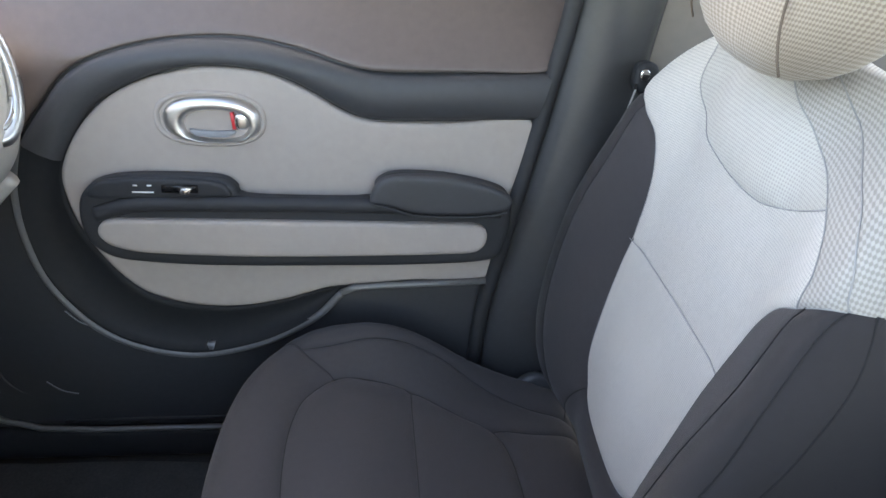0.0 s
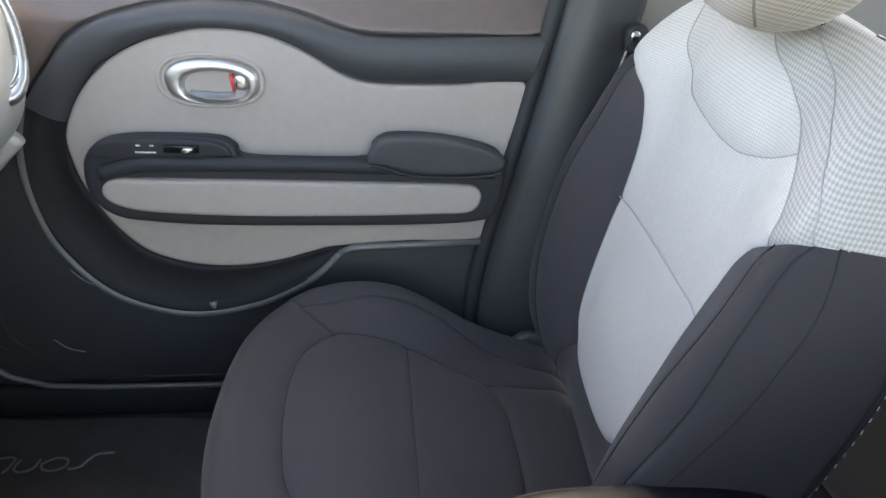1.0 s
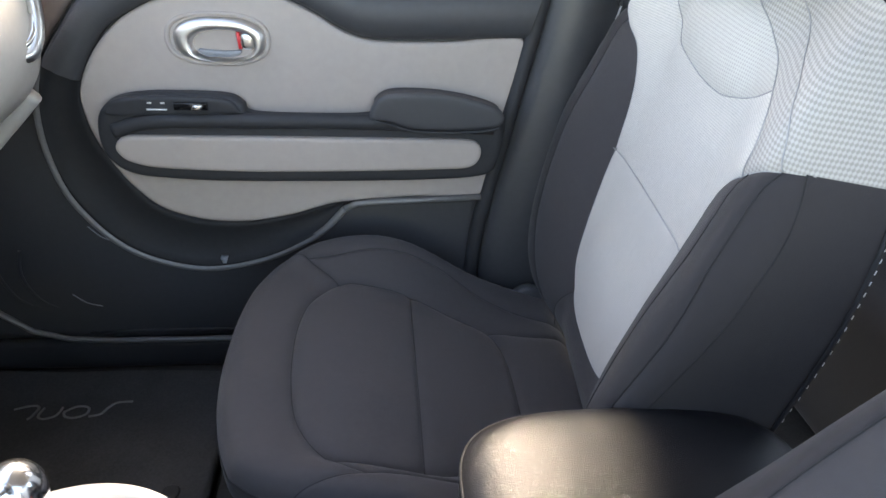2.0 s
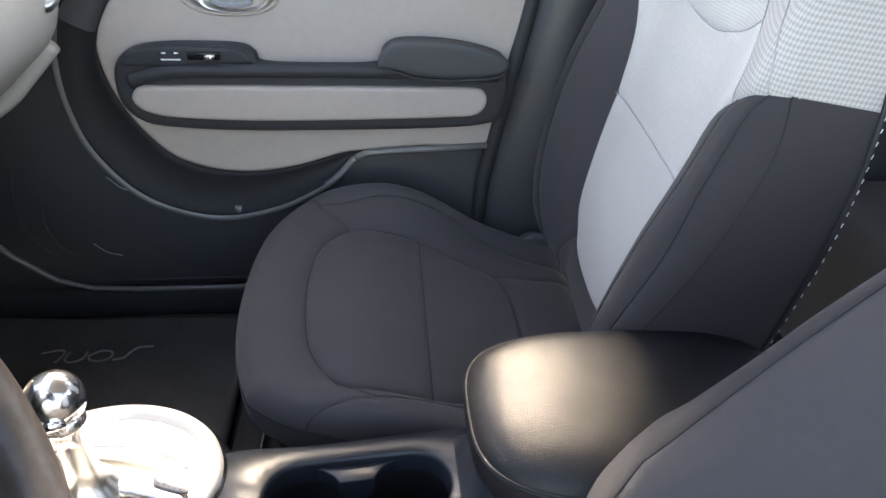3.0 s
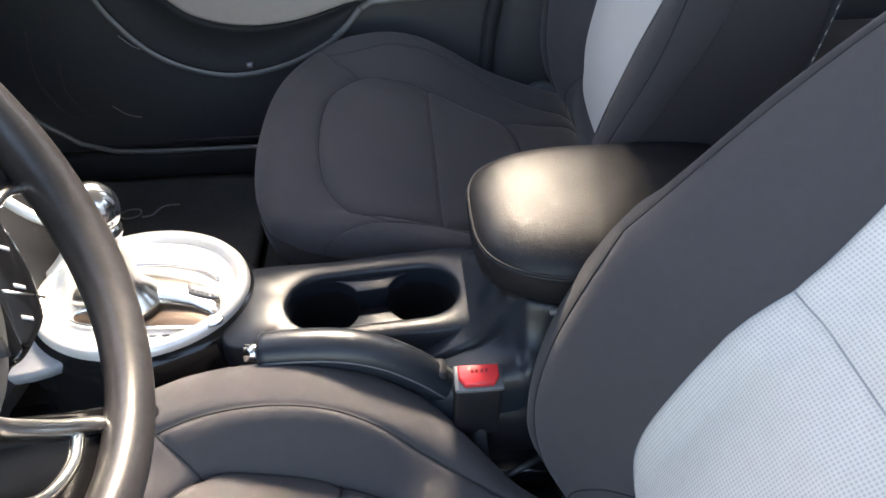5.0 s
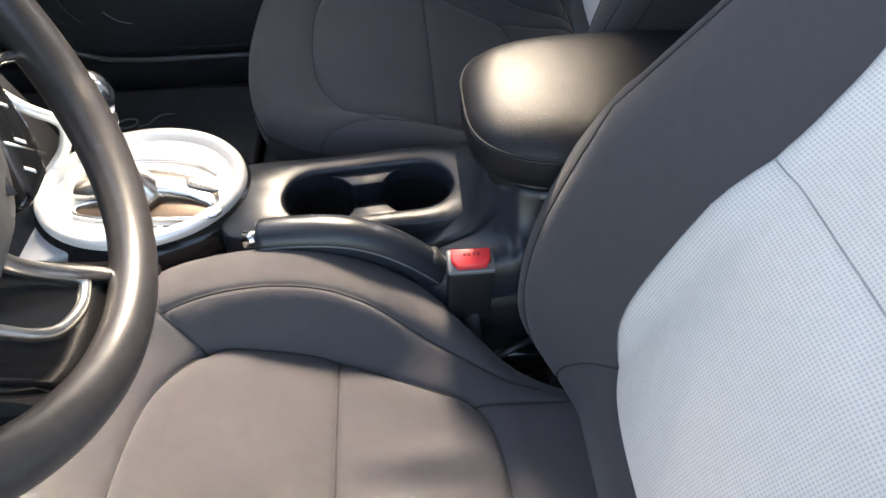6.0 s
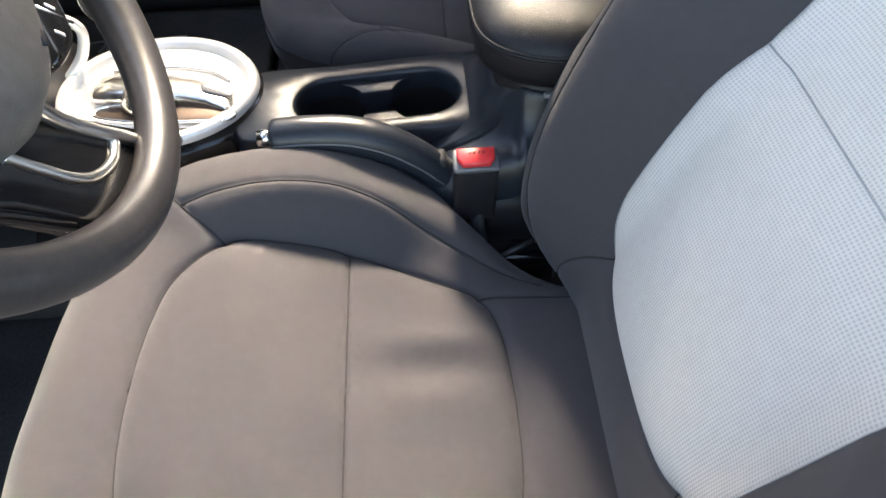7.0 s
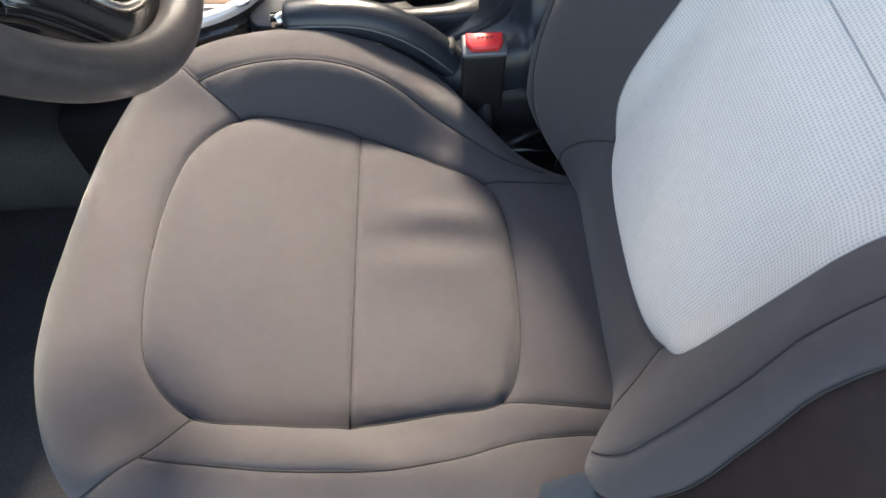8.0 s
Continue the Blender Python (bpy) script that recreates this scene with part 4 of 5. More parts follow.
dpart("lock_mark", prism([(-0.0700, 0.654), (-0.0655, 0.654), (-0.0675, 0.678), (-0.0725, 0.678)], 0.013, lambda u, v, w: on_door(u, v, w), 0.001), RED, handle, "red lock indicator")

# added out of view: a rising edge that keeps sun off the console
bm = prism([(-0.14, 0.875), (0.43, 0.875), (0.43, 0.975), (0.17, 0.972), (0.07, 0.945), (0.0, 0.895), (-0.14, 0.88)], 0.02, lambda u, v, w: Vector((u, 1.097 + w, v)), 0.004)
tagged(part("trim", bm, BLACK), "added unseen black sun blocker rising along the side window", "trim", "", "structure")
# window glass above the door
bm = box(-0.6, 0.42, 1.118, 1.122, 0.87, 1.40, 0)
win = tagged(part("window_1", bm, GLASS), "clear passenger side window glass", "window", "", "structure")
win.visible_shadow = False

# ---- B pillar and belt ----
# above z 0.95 the pillar is unseen and widened to shade the seat backs
pillar_side = [(0.30, 0.035), (0.31, 0.30), (0.325, 0.41), (0.375, 0.67), (0.405, 0.86), (0.385, 0.95), (0.31, 1.41)]
secs = []
for (x, z), wide in zip(pillar_side, (0.22, 0.19, 0.16, 0.115, 0.11, 0.15, 0.40)):
    secs.append([(x + 0.004, 1.10, z), (x + 0.004, 1.035, z), (x + 0.012, 1.012, z), (x + 0.03, 1.0, z), (x + wide * 0.6, 0.994, z), (x + wide, 1.0, z), (x + wide + 0.025, 1.03, z), (x + wide + 0.03, 1.10, z)])
tagged(part("trim", loft(secs), PILLAR), "dark grey plastic door pillar trim with an unseen top widened against the sun", "pillar", "", "structure")
tagged(part("trim", tube(spline([(x - 0.003, 1.020, z) for x, z in pillar_side], 6), 0.013, 8), BLACK), "black rubber door seal", "seal", "", "structure")
belt = thing("seat_belt", "black seat belt with its guide on the door pillar", "seat belt", at=(0.5, 0.99, 0.7))
bat = Vector((0.5, 0.99, 0.7))


def bpart(name, bm, mat, parent=belt, label=""):
    bmesh.ops.translate(bm, verts=bm.verts, vec=-bat)
    return part(name, bm, mat, parent, label)


bpart("belt_guide", prism(oval(0.505, 0.752, 0.017, 0.022, 24), 0.022, lambda u, v, w: Vector((u, 0.99 - w, v)), 0.006), BLACK, belt, "glossy black belt guide")
bpart("guide_bolt", prism(oval(0.498, 0.758, 0.007, 0.008, 16), 0.006, lambda u, v, w: Vector((u, 0.968 - w, v)), 0.002), CHROME, belt, "bright bolt cap")
bpart("belt_strap", strip([(0.486, 0.965, 0.745), (0.478, 0.962, 0.70), (0.465, 0.972, 0.5), (0.44, 0.985, 0.1)], [(0.51, 0.985, 0.745), (0.505, 0.982, 0.70), (0.50, 0.985, 0.5), (0.48, 0.992, 0.1)], False), BLACK_SOFT, belt, "black woven belt strap")
bpart("belt_anchor", prism([(p.x, p.y) for p in spline([(0.372, 0.215, 0), (0.43, 0.205, 0), (0.436, 0.232, 0), (0.41, 0.248, 0), (0.385, 0.240, 0)], 4, True)], 0.018, lambda u, v, w: Vector((u, 0.985 - w, v)), 0.005), BUCKLE_GREY, belt, "grey belt anchor cover by the sill")
bpart("belt_tag", strip([(0.486, 0.9635, 0.738), (0.476, 0.9605, 0.702)], [(0.490, 0.966, 0.738), (0.481, 0.9645, 0.702)], False), WHITE_MARK, belt, "white belt label edge")

# ---- rear bench, seen past the seats ----
bench = thing("rear_bench", "dark cloth rear bench seat with grey back", "rear seat", at=(1.1, 0.35, 0.03))
for y0, y1 in ((-0.38, 0.34), (0.345, 1.05)):
    part("bench_cushion", box(-0.20, 0.36, y0 - 0.35, y1 - 0.35, 0.0, 0.30, 0.05, 4), CLOTH_SIDE, bench)
    part("bench_back", box(0.30, 0.46, y0 - 0.35, y1 - 0.35, 0.28, 0.80, 0.05, 4), CLOTH, bench)

# ---- floor mat ----
mat_ob = thing("floor_mat", "black passenger floor mat with grey embroidered script", "floor mat", at=(-0.35, 0.75, 0.031))
part("mat", prism(spline([(x, y, 0) for x, y in ((-0.42, -0.24), (-0.42, 0.24), (-0.1, 0.27), (0.2, 0.26), (0.225, 0.22), (0.225, -0.22), (0.2, -0.255), (-0.1, -0.26))], 4, True), 0.010, lambda u, v, w: Vector((u, v, w)), 0.004), MAT, mat_ob)
strokes = [[(-0.155, 0.168), (-0.13, 0.176), (-0.115, 0.172), (-0.118, 0.150), (-0.123, 0.142)], [(-0.105, 0.170), (-0.108, 0.15), (-0.096, 0.142), (-0.078, 0.15), (-0.074, 0.17)],
           [(-0.068, 0.158), (-0.05, 0.171), (-0.03, 0.168), (-0.028, 0.152), (-0.045, 0.143), (-0.062, 0.147), (-0.068, 0.158)], [(-0.022, 0.145), (-0.004, 0.15), (0.004, 0.165), (0.016, 0.178), (0.042, 0.180)]]
for st in strokes:
    part("script_stroke", tube([(x, y, 0.0105) for x, y, z in spline([(a, b, 0) for a, b in st], 5)], 0.0022, 6), SCRIPT, mat_ob, "grey embroidered stroke")
part("mat_stud", prism(oval(0.16, -0.03, 0.014, 0.014, 20), 0.006, lambda u, v, w: Vector((u, v, 0.009 + w)), 0.003), BLACK, mat_ob, "round black mat fastener")

# ---- dashboard ----
dash = thing("dashboard", "light grey dashboard with an oval air vent at the door end", "dashboard", at=(-0.5, 0.6, 0.5))
dat = Vector((-0.5, 0.6, 0.5))


def hpart(name, bm, mat, parent=dash, label=""):
    bmesh.ops.translate(bm, verts=bm.verts, vec=-dat)
    return part(name, bm, mat, parent, label)


prof = [(-0.38, 0.84), (-0.335, 0.80), (-0.322, 0.75), (-0.318, 0.69), (-0.327, 0.64), (-0.350, 0.60), (-0.40, 0.556), (-0.447, 0.516), (-0.55, 0.45), (-0.75, 0.42), (-0.93, 0.42), (-0.93, 0.80), (-0.80, 0.86), (-0.55, 0.87)]
prof = [(p.x, p.y) for p in spline([(x, z, 0) for x, z in prof], 5, True)]
secs = []
for y, inset in ((0.40, 0.0), (0.90, 0.0), (0.945, 0.008), (0.962, 0.022)):
    secs.append([(x + (-0.6 - x) * inset * 1.2, y, z + (0.65 - z) * inset * 2) for x, z in prof])
hpart("dash_body", loft(secs), BEIGE, dash, "light grey moulded dashboard")
hpart("dash_lower", tube(spline([(-0.352, 0.955, 0.598), (-0.40, 0.955, 0.55), (-0.447, 0.953, 0.508), (-0.56, 0.95, 0.44)], 6), 0.013, 10), BEIGE, dash, "light grey lower dash lip")
for k, r in enumerate((0.062, 0.05)):
    ln = [(-0.352 - 0.05 * math.cos(t) * (0.55 if k else 0.6) + 0.01, 0.93 + 0.03 * math.sin(t), 0.735 + r * math.sin(t + 0.6) * 1.15) for t in np.linspace(0, 2 * math.pi, 32, endpoint=False)]
    hpart("vent_ring", tube(ln, 0.006 if k else 0.009, 8, True), SILVER if k == 0 else CHROME, dash, "silver vent ring")
for z in (0.70, 0.72, 0.74, 0.76, 0.78):
    hpart("vent_vane", box(-0.375, -0.352, 0.91, 0.945, z - 0.004, z + 0.004, 0.002), SILVER, dash, "bright vent vane")
# centre stack above the lever
secs = []
for t in np.linspace(0, 1, 8):
    x, z = -0.27 - 0.16 * t, 0.30 + 0.34 * t ** 0.8
    w = 0.105 + 0.05 * t
    secs.append([(x, 0.375 - w, z), (x + 0.012, 0.375 - w * 0.9, z + 0.012), (x + 0.016, 0.375, z + 0.016), (x + 0.012, 0.375 + w * 0.9, z + 0.012), (x, 0.375 + w, z), (x - 0.25, 0.375 + w, z - 0.05), (x - 0.25, 0.375 - w, z - 0.05)])
hpart("centre_fascia", loft(secs), BLACK, dash, "black centre fascia")
secs = []
for y in (-0.40, 0.26):
    secs.append([(x - 0.06, y, z) for x, z in prof])
hpart("driver_dash", loft(secs), BLACK_SOFT, dash, "black driver side dashboard")

hpart("stack_frame", tube(spline([(-0.300, 0.44, 0.445), (-0.255, 0.42, 0.419), (-0.226, 0.42, 0.397), (-0.232, 0.42, 0.370), (-0.248, 0.42, 0.348), (-0.268, 0.41, 0.330)], 6), 0.006, 10), GATE_SILVER, dash, "silver frame of the centre stack")
hpart("stack_foot", prism([(p[0], p[1]) for p in oval(-0.275, 0.372, 0.095, 0.092, 40)], 0.012, lambda u, v, w: Vector((u, v, 0.312 + w)), 0.004), GREY_PLASTIC, dash, "blue grey plastic foot of the centre stack")

# ---- console ----
con = thing("centre_console", "black plastic centre console with two cup holders", "console", at=(0.1, 0.36, 0.03))
cat = Vector((0.1, 0.36, 0.03))


def cpart(name, bm, mat, parent=con, label=""):
    bmesh.ops.translate(bm, verts=bm.verts, vec=-cat)
    return part(name, bm, mat, parent, label)


CUP_A, CUP_B, CUP_R = Vector((0.043, 0.357)), Vector((0.152, 0.367)), 0.0430


def cup_outline(r):
    """One long opening with round ends."""
    turn = math.atan2(CUP_B.y - CUP_A.y, CUP_B.x - CUP_A.x)
    pts = []
    for c, start in ((CUP_A, 90), (CUP_B, -90)):
        for k in range(25):
            t = turn + radians(start + k * 180 / 24)
            pts.append(c + r * Vector((math.cos(t), math.sin(t))))
    return [(p.x, p.y) for p in pts]


cups = cup_outline(CUP_R)
top_outline = [(p.x, p.y) for p in spline([(-0.05, 0.305, 0), (0.0, 0.303, 0), (0.1, 0.305, 0), (0.19, 0.310, 0), (0.235, 0.315, 0), (0.24, 0.37, 0), (0.235, 0.432, 0), (0.15, 0.430, 0), (0.05, 0.420, 0), (-0.05, 0.412, 0), (-0.06, 0.36, 0)], 5, True)]
from mathutils.geometry import delaunay_2d_cdt
vs = [Vector(p) for p in top_outline + cups]
n0, n1 = len(top_outline), len(cups)
rv, _, rf, _, _, o3 = delaunay_2d_cdt(vs, [], [list(range(n0)), list(range(n0, n0 + n1))], 1, 1e-6)
bm = bmesh.new()
made = [bm.verts.new((v.x, v.y, 0.326)) for v in rv]
for f, src in zip(rf, o3):
    if 1 not in src:
        bm.faces.new([made[i] for i in f])
for ol, prof2 in ((top_outline, ((0, 0.326), (-0.003, 0.323), (-0.006, 0.30), (-0.008, 0.20))), (cups, ((0, 0.326), (-0.0025, 0.3245), (-0.004, 0.320), (-0.005, 0.30)))):
    c = Vector((sum(p[0] for p in ol) / len(ol), sum(p[1] for p in ol) / len(ol)))
    rings = []
    k = len(ol)
    for off, z in prof2:
        ring = []
        for i in range(k):
            d = (Vector(ol[(i + 1) % k]) - Vector(ol[i - 1])).normalized()
            nrm = Vector((d.y, -d.x))
            if ol is top_outline:
                nrm = nrm if nrm.dot(Vector(ol[i]) - c) > 0 else -nrm
                q = Vector(ol[i]) - nrm * off
            else:
                q = Vector(ol[i]) - nrm * (-off) * 1.0
            ring.append(bm.verts.new((q.x, q.y, z)))
        rings.append(ring)
    for a, b in zip(rings, rings[1:]):
        for i in range(k):
            bm.faces.new((a[i], a[(i + 1) % k], b[(i + 1) % k], b[i]))
bmesh.ops.remove_doubles(bm, verts=bm.verts, dist=0.0002)
cpart("console_top", bm, CONSOLE, con, "black console top with cup openings")
# a sunken ledge between the two wells, with a deeper channel through its middle
along = (CUP_B - CUP_A).normalized()
aside = Vector((-along.y, along.x))
span = (CUP_B - CUP_A).length
WELL_R = 0.0412
for sgn, label in ((1, "grey ledge on the far side of the wells"), (-1, "grey ledge on the near side of the wells")):
    ring = []
    half_a = math.acos(0.018 / WELL_R)
    for c, flip in ((CUP_A, 1), (CUP_B, -1)):
        arc = [c + WELL_R * (along * flip * math.sin(t) + aside * sgn * math.cos(t)) for t in np.linspace(0.0, half_a, 14)]
        ring += arc if flip > 0 else arc[::-1]
    edge = [CUP_B + aside * sgn * CUP_R * 0.985 - along * span * f for f in (0.0, 0.25, 0.5, 0.75, 1.0)]
    cpart("well_ledge", prism([(p.x, p.y) for p in ring + edge], 0.137, lambda u, v, w: Vector((u, v, 0.18 + w)), 0.0015), CONSOLE, con, label)
for c in (CUP_A, CUP_B):
    secs = [[(c.x + r * math.cos(t), c.y + r * math.sin(t), z) for t in (2 * math.pi * k / 40 for k in range(40))] for r, z in ((0.0405, 0.30), (0.0395, 0.21), (0.037, 0.184), (0.03, 0.180), (0.002, 0.180))]
    cpart("cup_well", loft(secs, False), GLOSS_DULL, con, "dark cup holder well")
wall = cup_outline(CUP_R + 0.0035)
cpart("well_wall", strip([(x, y, 0.3215) for x, y in wall], [(x, y, 0.175) for x, y in wall]), GLOSS_DULL, con, "dark wall of the cup opening")
cpart("well_bridge", box(0.080, 0.115, 0.338, 0.386, 0.18, 0.288, 0.004), GLOSS_DULL, con)
cpart("well_floor", box(-0.002, 0.2, 0.31, 0.412, 0.1725, 0.179, 0.002), BLACK_SOFT, con)
# lower shelf beside the hand brake
secs = []
for x, zt, y0 in ((-0.30, 0.24, 0.245), (-0.15, 0.265, 0.235), (-0.03, 0.295, 0.215), (0.05, 0.300, 0.205), (0.12, 0.280, 0.216), (0.16, 0.285, 0.2275), (0.2, 0.285, 0.2275), (0.30, 0.285, 0.2275), (0.55, 0.285, 0.2275)):
    secs.append([(x, y0, 0.10), (x, y0, zt - 0.02), (x, y0 + 0.006, zt - 0.004), (x, y0 + 0.015, zt), (x, 0.306, zt + 0.002), (x, 0.3085, 0.172 if -0.1 < x < 0.22 else zt), (x, 0.418, 0.172 if -0.1 < x < 0.22 else zt - 0.02), (x, 0.422, zt - 0.018), (x, 0.452, zt - 0.04), (x, 0.455, 0.10)])
cpart("console_body", loft(secs), GLOSS_DULL, con, "black console body")
# sculpted shoulder behind the hand brake, running into the surface round the armrest box
def console_height(x, y):
    climb = math.sin(math.pi / 2 * min(max((x - 0.085) / 0.165, 0), 1)) ** 1.1
    far = float(smooth01(y, 0.287, 0.305))
    ledge = float(smooth01(x, 0.238, 0.250))
    near_z = 0.256 + 0.080 * climb + 0.008 * ledge
    near_z -= 0.011 * math.exp(-((y - 0.2830) / 0.0030) ** 2) * float(smooth01(x, 0.10, 0.14)) * (1 - float(smooth01(x, 0.224, 0.238)))
    far_z = min(near_z, 0.3262) + 0.018 * float(smooth01(x, 0.222, 0.25))
    z = near_z + (far_z - near_z) * far
    out = (abs((x - 0.359) / 0.138) ** 3.226 + abs((y - 0.3465) / 0.0815) ** 3.226) ** 0.31 - 1
    d = min(max(out * 0.09, 0.0), 0.030) / 0.030
    z += 0.045 * (1 - d) ** 2.6
    k = min(max((y - 0.2285) / 0.018, 0), 1)
    z -= 0.050 * (1 - math.sqrt(1 - (1 - k) ** 2))
    k = min(max((0.437 - y) / 0.012, 0), 1)
    return z - 0.040 * (1 - math.sqrt(1 - (1 - k) ** 2))


ys = [0.2285, 0.229, 0.231, 0.235, 0.240, 0.247] + [0.252 + 0.0022 * k for k in range(27)]
cpart("console_shoulder", sheet([[(x, y, console_height(x, y)) for x in [0.085 + 0.00345 * k for k in range(34)]] for y in ys]), CONSOLE, con, "curved black console shoulder with a groove")
ys += [0.313 + 0.006 * k for k in range(20)] + [0.4315, 0.434, 0.4362, 0.437]
cpart("console_rear", sheet([[(x, y, console_height(x, y)) for x in [0.1985 + 0.0035 * k for k in range(44)]] for y in ys]), CONSOLE, con, "black console surface curving up to the armrest box")
# drum of the gear lever
secs = []
for rx, ry, z in ((0.150, 0.128, 0.20), (0.142, 0.120, 0.25), (0.134, 0.112, 0.285), (0.124, 0.105, 0.315), (0.115, 0.098, 0.331)):
    secs.append([(-0.152 + rx * math.cos(t), 0.383 + ry * math.sin(t), z - 0.10 * (rx * math.cos(t)) * (z - 0.2)) for t in (2 * math.pi * k / 56 for k in range(56))])
cpart("lever_drum", loft(secs), GLOSS, con, "dark glossy lever housing")


def disc_profile(cx, cy, prof, n=64, tilt=0.0):
    bm = bmesh.new()
    rings = [[bm.verts.new((cx + rx * math.cos(t), cy + ry * math.sin(t), z - tilt * rx * math.cos(t))) for t in (2 * math.pi * k / n for k in range(n))] for rx, ry, z in prof]
    for a, b in zip(rings, rings[1:]):
        for k in range(n):
            bm.faces.new((a[k], a[(k + 1) % n], b[(k + 1) % n], b[k]))
    return bm


cpart("lever_ring", disc_profile(-0.152, 0.383, ((0.114, 0.097, 0.329), (0.1135, 0.0965, 0.336), (0.111, 0.094, 0.3405), (0.106, 0.089, 0.3415), (0.099, 0.083, 0.339), (0.096, 0.080, 0.333)), 72, 0.01), GATE_SILVER, con, "bright satin silver ring")
bm = disc_profile(-0.152, 0.383, ((0.096, 0.080, 0.333), (0.090, 0.074, 0.3345), (0.05, 0.04, 0.336), (0.002, 0.002, 0.336)), 64, 0.01)
cpart("gate_plate", bm, GATE_SILVER, con, "silver gate plate")
trough = spline([(-0.205, 0.354, 0), (-0.157, 0.353, 0), (-0.125, 0.359, 0), (-0.093, 0.352, 0), (-0.066, 0.337, 0), (-0.0585, 0.327, 0), (-0.070, 0.3205, 0), (-0.092, 0.3205, 0), (-0.13, 0.323, 0), (-0.175, 0.327, 0), (-0.212, 0.338, 0)], 5, True)
cpart("gate_slot", prism([(p.x, p.y) for p in trough], 0.0025, lambda u, v, w: Vector((u, v, 0.3350 + w)), 0.001), DARK_METAL, con, "dark gear gate trough")
cpart("slot_rim", tube([(p.x, p.y, 0.3378) for p in trough], 0.0022, 8, True), CHROME, con, "bright rim of the gear gate")
# raised silver cover over the gate, falling away to the rear
secs = []
for x, y0, y1, h in ((-0.226, 0.372, 0.405, 0.003), (-0.218, 0.362, 0.412, 0.010), (-0.20, 0.358, 0.416, 0.016), (-0.17, 0.355, 0.415, 0.0175), (-0.14, 0.356, 0.409, 0.0155), (-0.115, 0.354, 0.400, 0.0125), (-0.092, 0.348, 0.390, 0.0095), (-0.072, 0.338, 0.376, 0.0065), (-0.060, 0.330, 0.360, 0.003)):
    w = y1 - y0
    secs.append([(x, y0, 0.334), (x, y0 - 0.0015, 0.3365 + 0.35 * h), (x, y0 + 0.03 * w, 0.3365 + 0.8 * h), (x, y0 + 0.15 * w, 0.3365 + h), (x, y0 + 0.45 * w, 0.3365 + 0.93 * h), (x, y0 + 0.75 * w, 0.3365 + 0.55 * h), (x, y0 + 0.93 * w, 0.3365 + 0.15 * h), (x, y1, 0.335), (x, y1, 0.330)])
cpart("gate_cover", loft(secs), GATE_CHROME, con, "curved bright cover beside the gear gate")
cpart("gate_ridge", tube(spline([(-0.21, 0.418, 0.336), (-0.15, 0.421, 0.337), (-0.10, 0.410, 0.337), (-0.072, 0.392, 0.336)], 6), 0.0022, 8), GATE_CHROME, con, "silver ridge on the gate plate")
shift = Vector((-0.079, 0.3640, 0.3442))
plate_ob = cpart("gear_display", prism([(p.x, p.y) for p in spline([(-0.017, 0.010, 0), (0.012, 0.002, 0), (0.016, -0.006, 0), (0.012, -0.010, 0), (-0.014, -0.004, 0), (-0.019, 0.004, 0)], 4, True)], 0.0022, lambda u, v, w: shift + Vector((u, v, w - 0.16 * u)), 0.0008), BUCKLE_GREY, con, "small grey gear display")
for k in range(5):
    cpart("gear_mark", tube([shift + Vector((-0.014 + 0.0052 * k, 0.0022 - 0.0016 * k, 0.0036 + 0.16 * (0.014 - 0.0052 * k))), shift + Vector((-0.0115 + 0.0052 * k, -0.0002 - 0.0016 * k, 0.0036 + 0.16 * (0.0115 - 0.0052 * k)))], 0.0006, 5), WHITE_MARK, plate_ob, "small printed gear mark")
for k in range(5):
    cpart("ring_mark", box(-0.142 + 0.013 * k, -0.135 + 0.013 * k, 0.3135, 0.3150, 0.3335, 0.3352, 0), BUCKLE_GREY, con, "small printed mark on the plate")

# gear lever
lever = thing("gear_lever", "chrome ball gear lever in the console", "gear lever", at=(-0.155, 0.362, 0.335))
bm = bmesh.new()
bmesh.ops.create_uvsphere(bm, u_segments=32, v_segments=20, radius=0.0245)
for v in bm.verts:
    v.co = Vector((v.co.x, v.co.y * 0.95, v.co.z * 1.08 + 0.129))
knob = part("knob", bm, CHROME, lever, "polished chrome ball knob")
part("knob_insert", tube([(0.004, -0.019, 0.118), (0.006, -0.0245, 0.116)], 0.009, 20), CHROME, knob, "round chrome release button")
secs = [[(r * math.cos(t) + dx, r * math.sin(t), z) for t in (2 * math.pi * k / 24 for k in range(24))] for r, z, dx in ((0.034, 0.004, 0), (0.030, 0.012, 0), (0.022, 0.022, 0), (0.0165, 0.033, 0), (0.0145, 0.045, 0), (0.0135, 0.060, 0), (0.0125, 0.078, 0), (0.0130, 0.090, 0), (0.0175, 0.097, 0), (0.0185, 0.102, 0), (0.0165, 0.107, 0), (0.013, 0.112, 0))]
part("shaft", loft(secs), GATE_CHROME, lever, "tapered silver lever shaft")

# hand brake
brake = thing("hand_brake", "black hand brake lever with a silver button, lowered", "hand brake", at=(0.15, 0.256, 0.30))
hb = Vector((0.15, 0.256, 0.30))
path = spline([(-0.004, 0.2565, 0.366), (0.03, 0.2565, 0.367), (0.07, 0.256, 0.364), (0.105, 0.256, 0.351), (0.138, 0.2555, 0.328), (0.166, 0.255, 0.300)], 6)
k = len(path)
bm = tube([p - hb for p in path], 0.019, 16, False, [0.0185 + 0.0012 * math.sin(math.pi * i / (k - 1)) if i else 0.0165 for i in range(k)])
part("grip", bm, CONSOLE, brake, "smooth satin black grip")
part("grip_line", tube([p - hb + Vector((0, -0.0185, 0.0035)) for p in path[1:]], 0.0011, 6), BUCKLE_GREY, brake, "thin grey line along the grip")
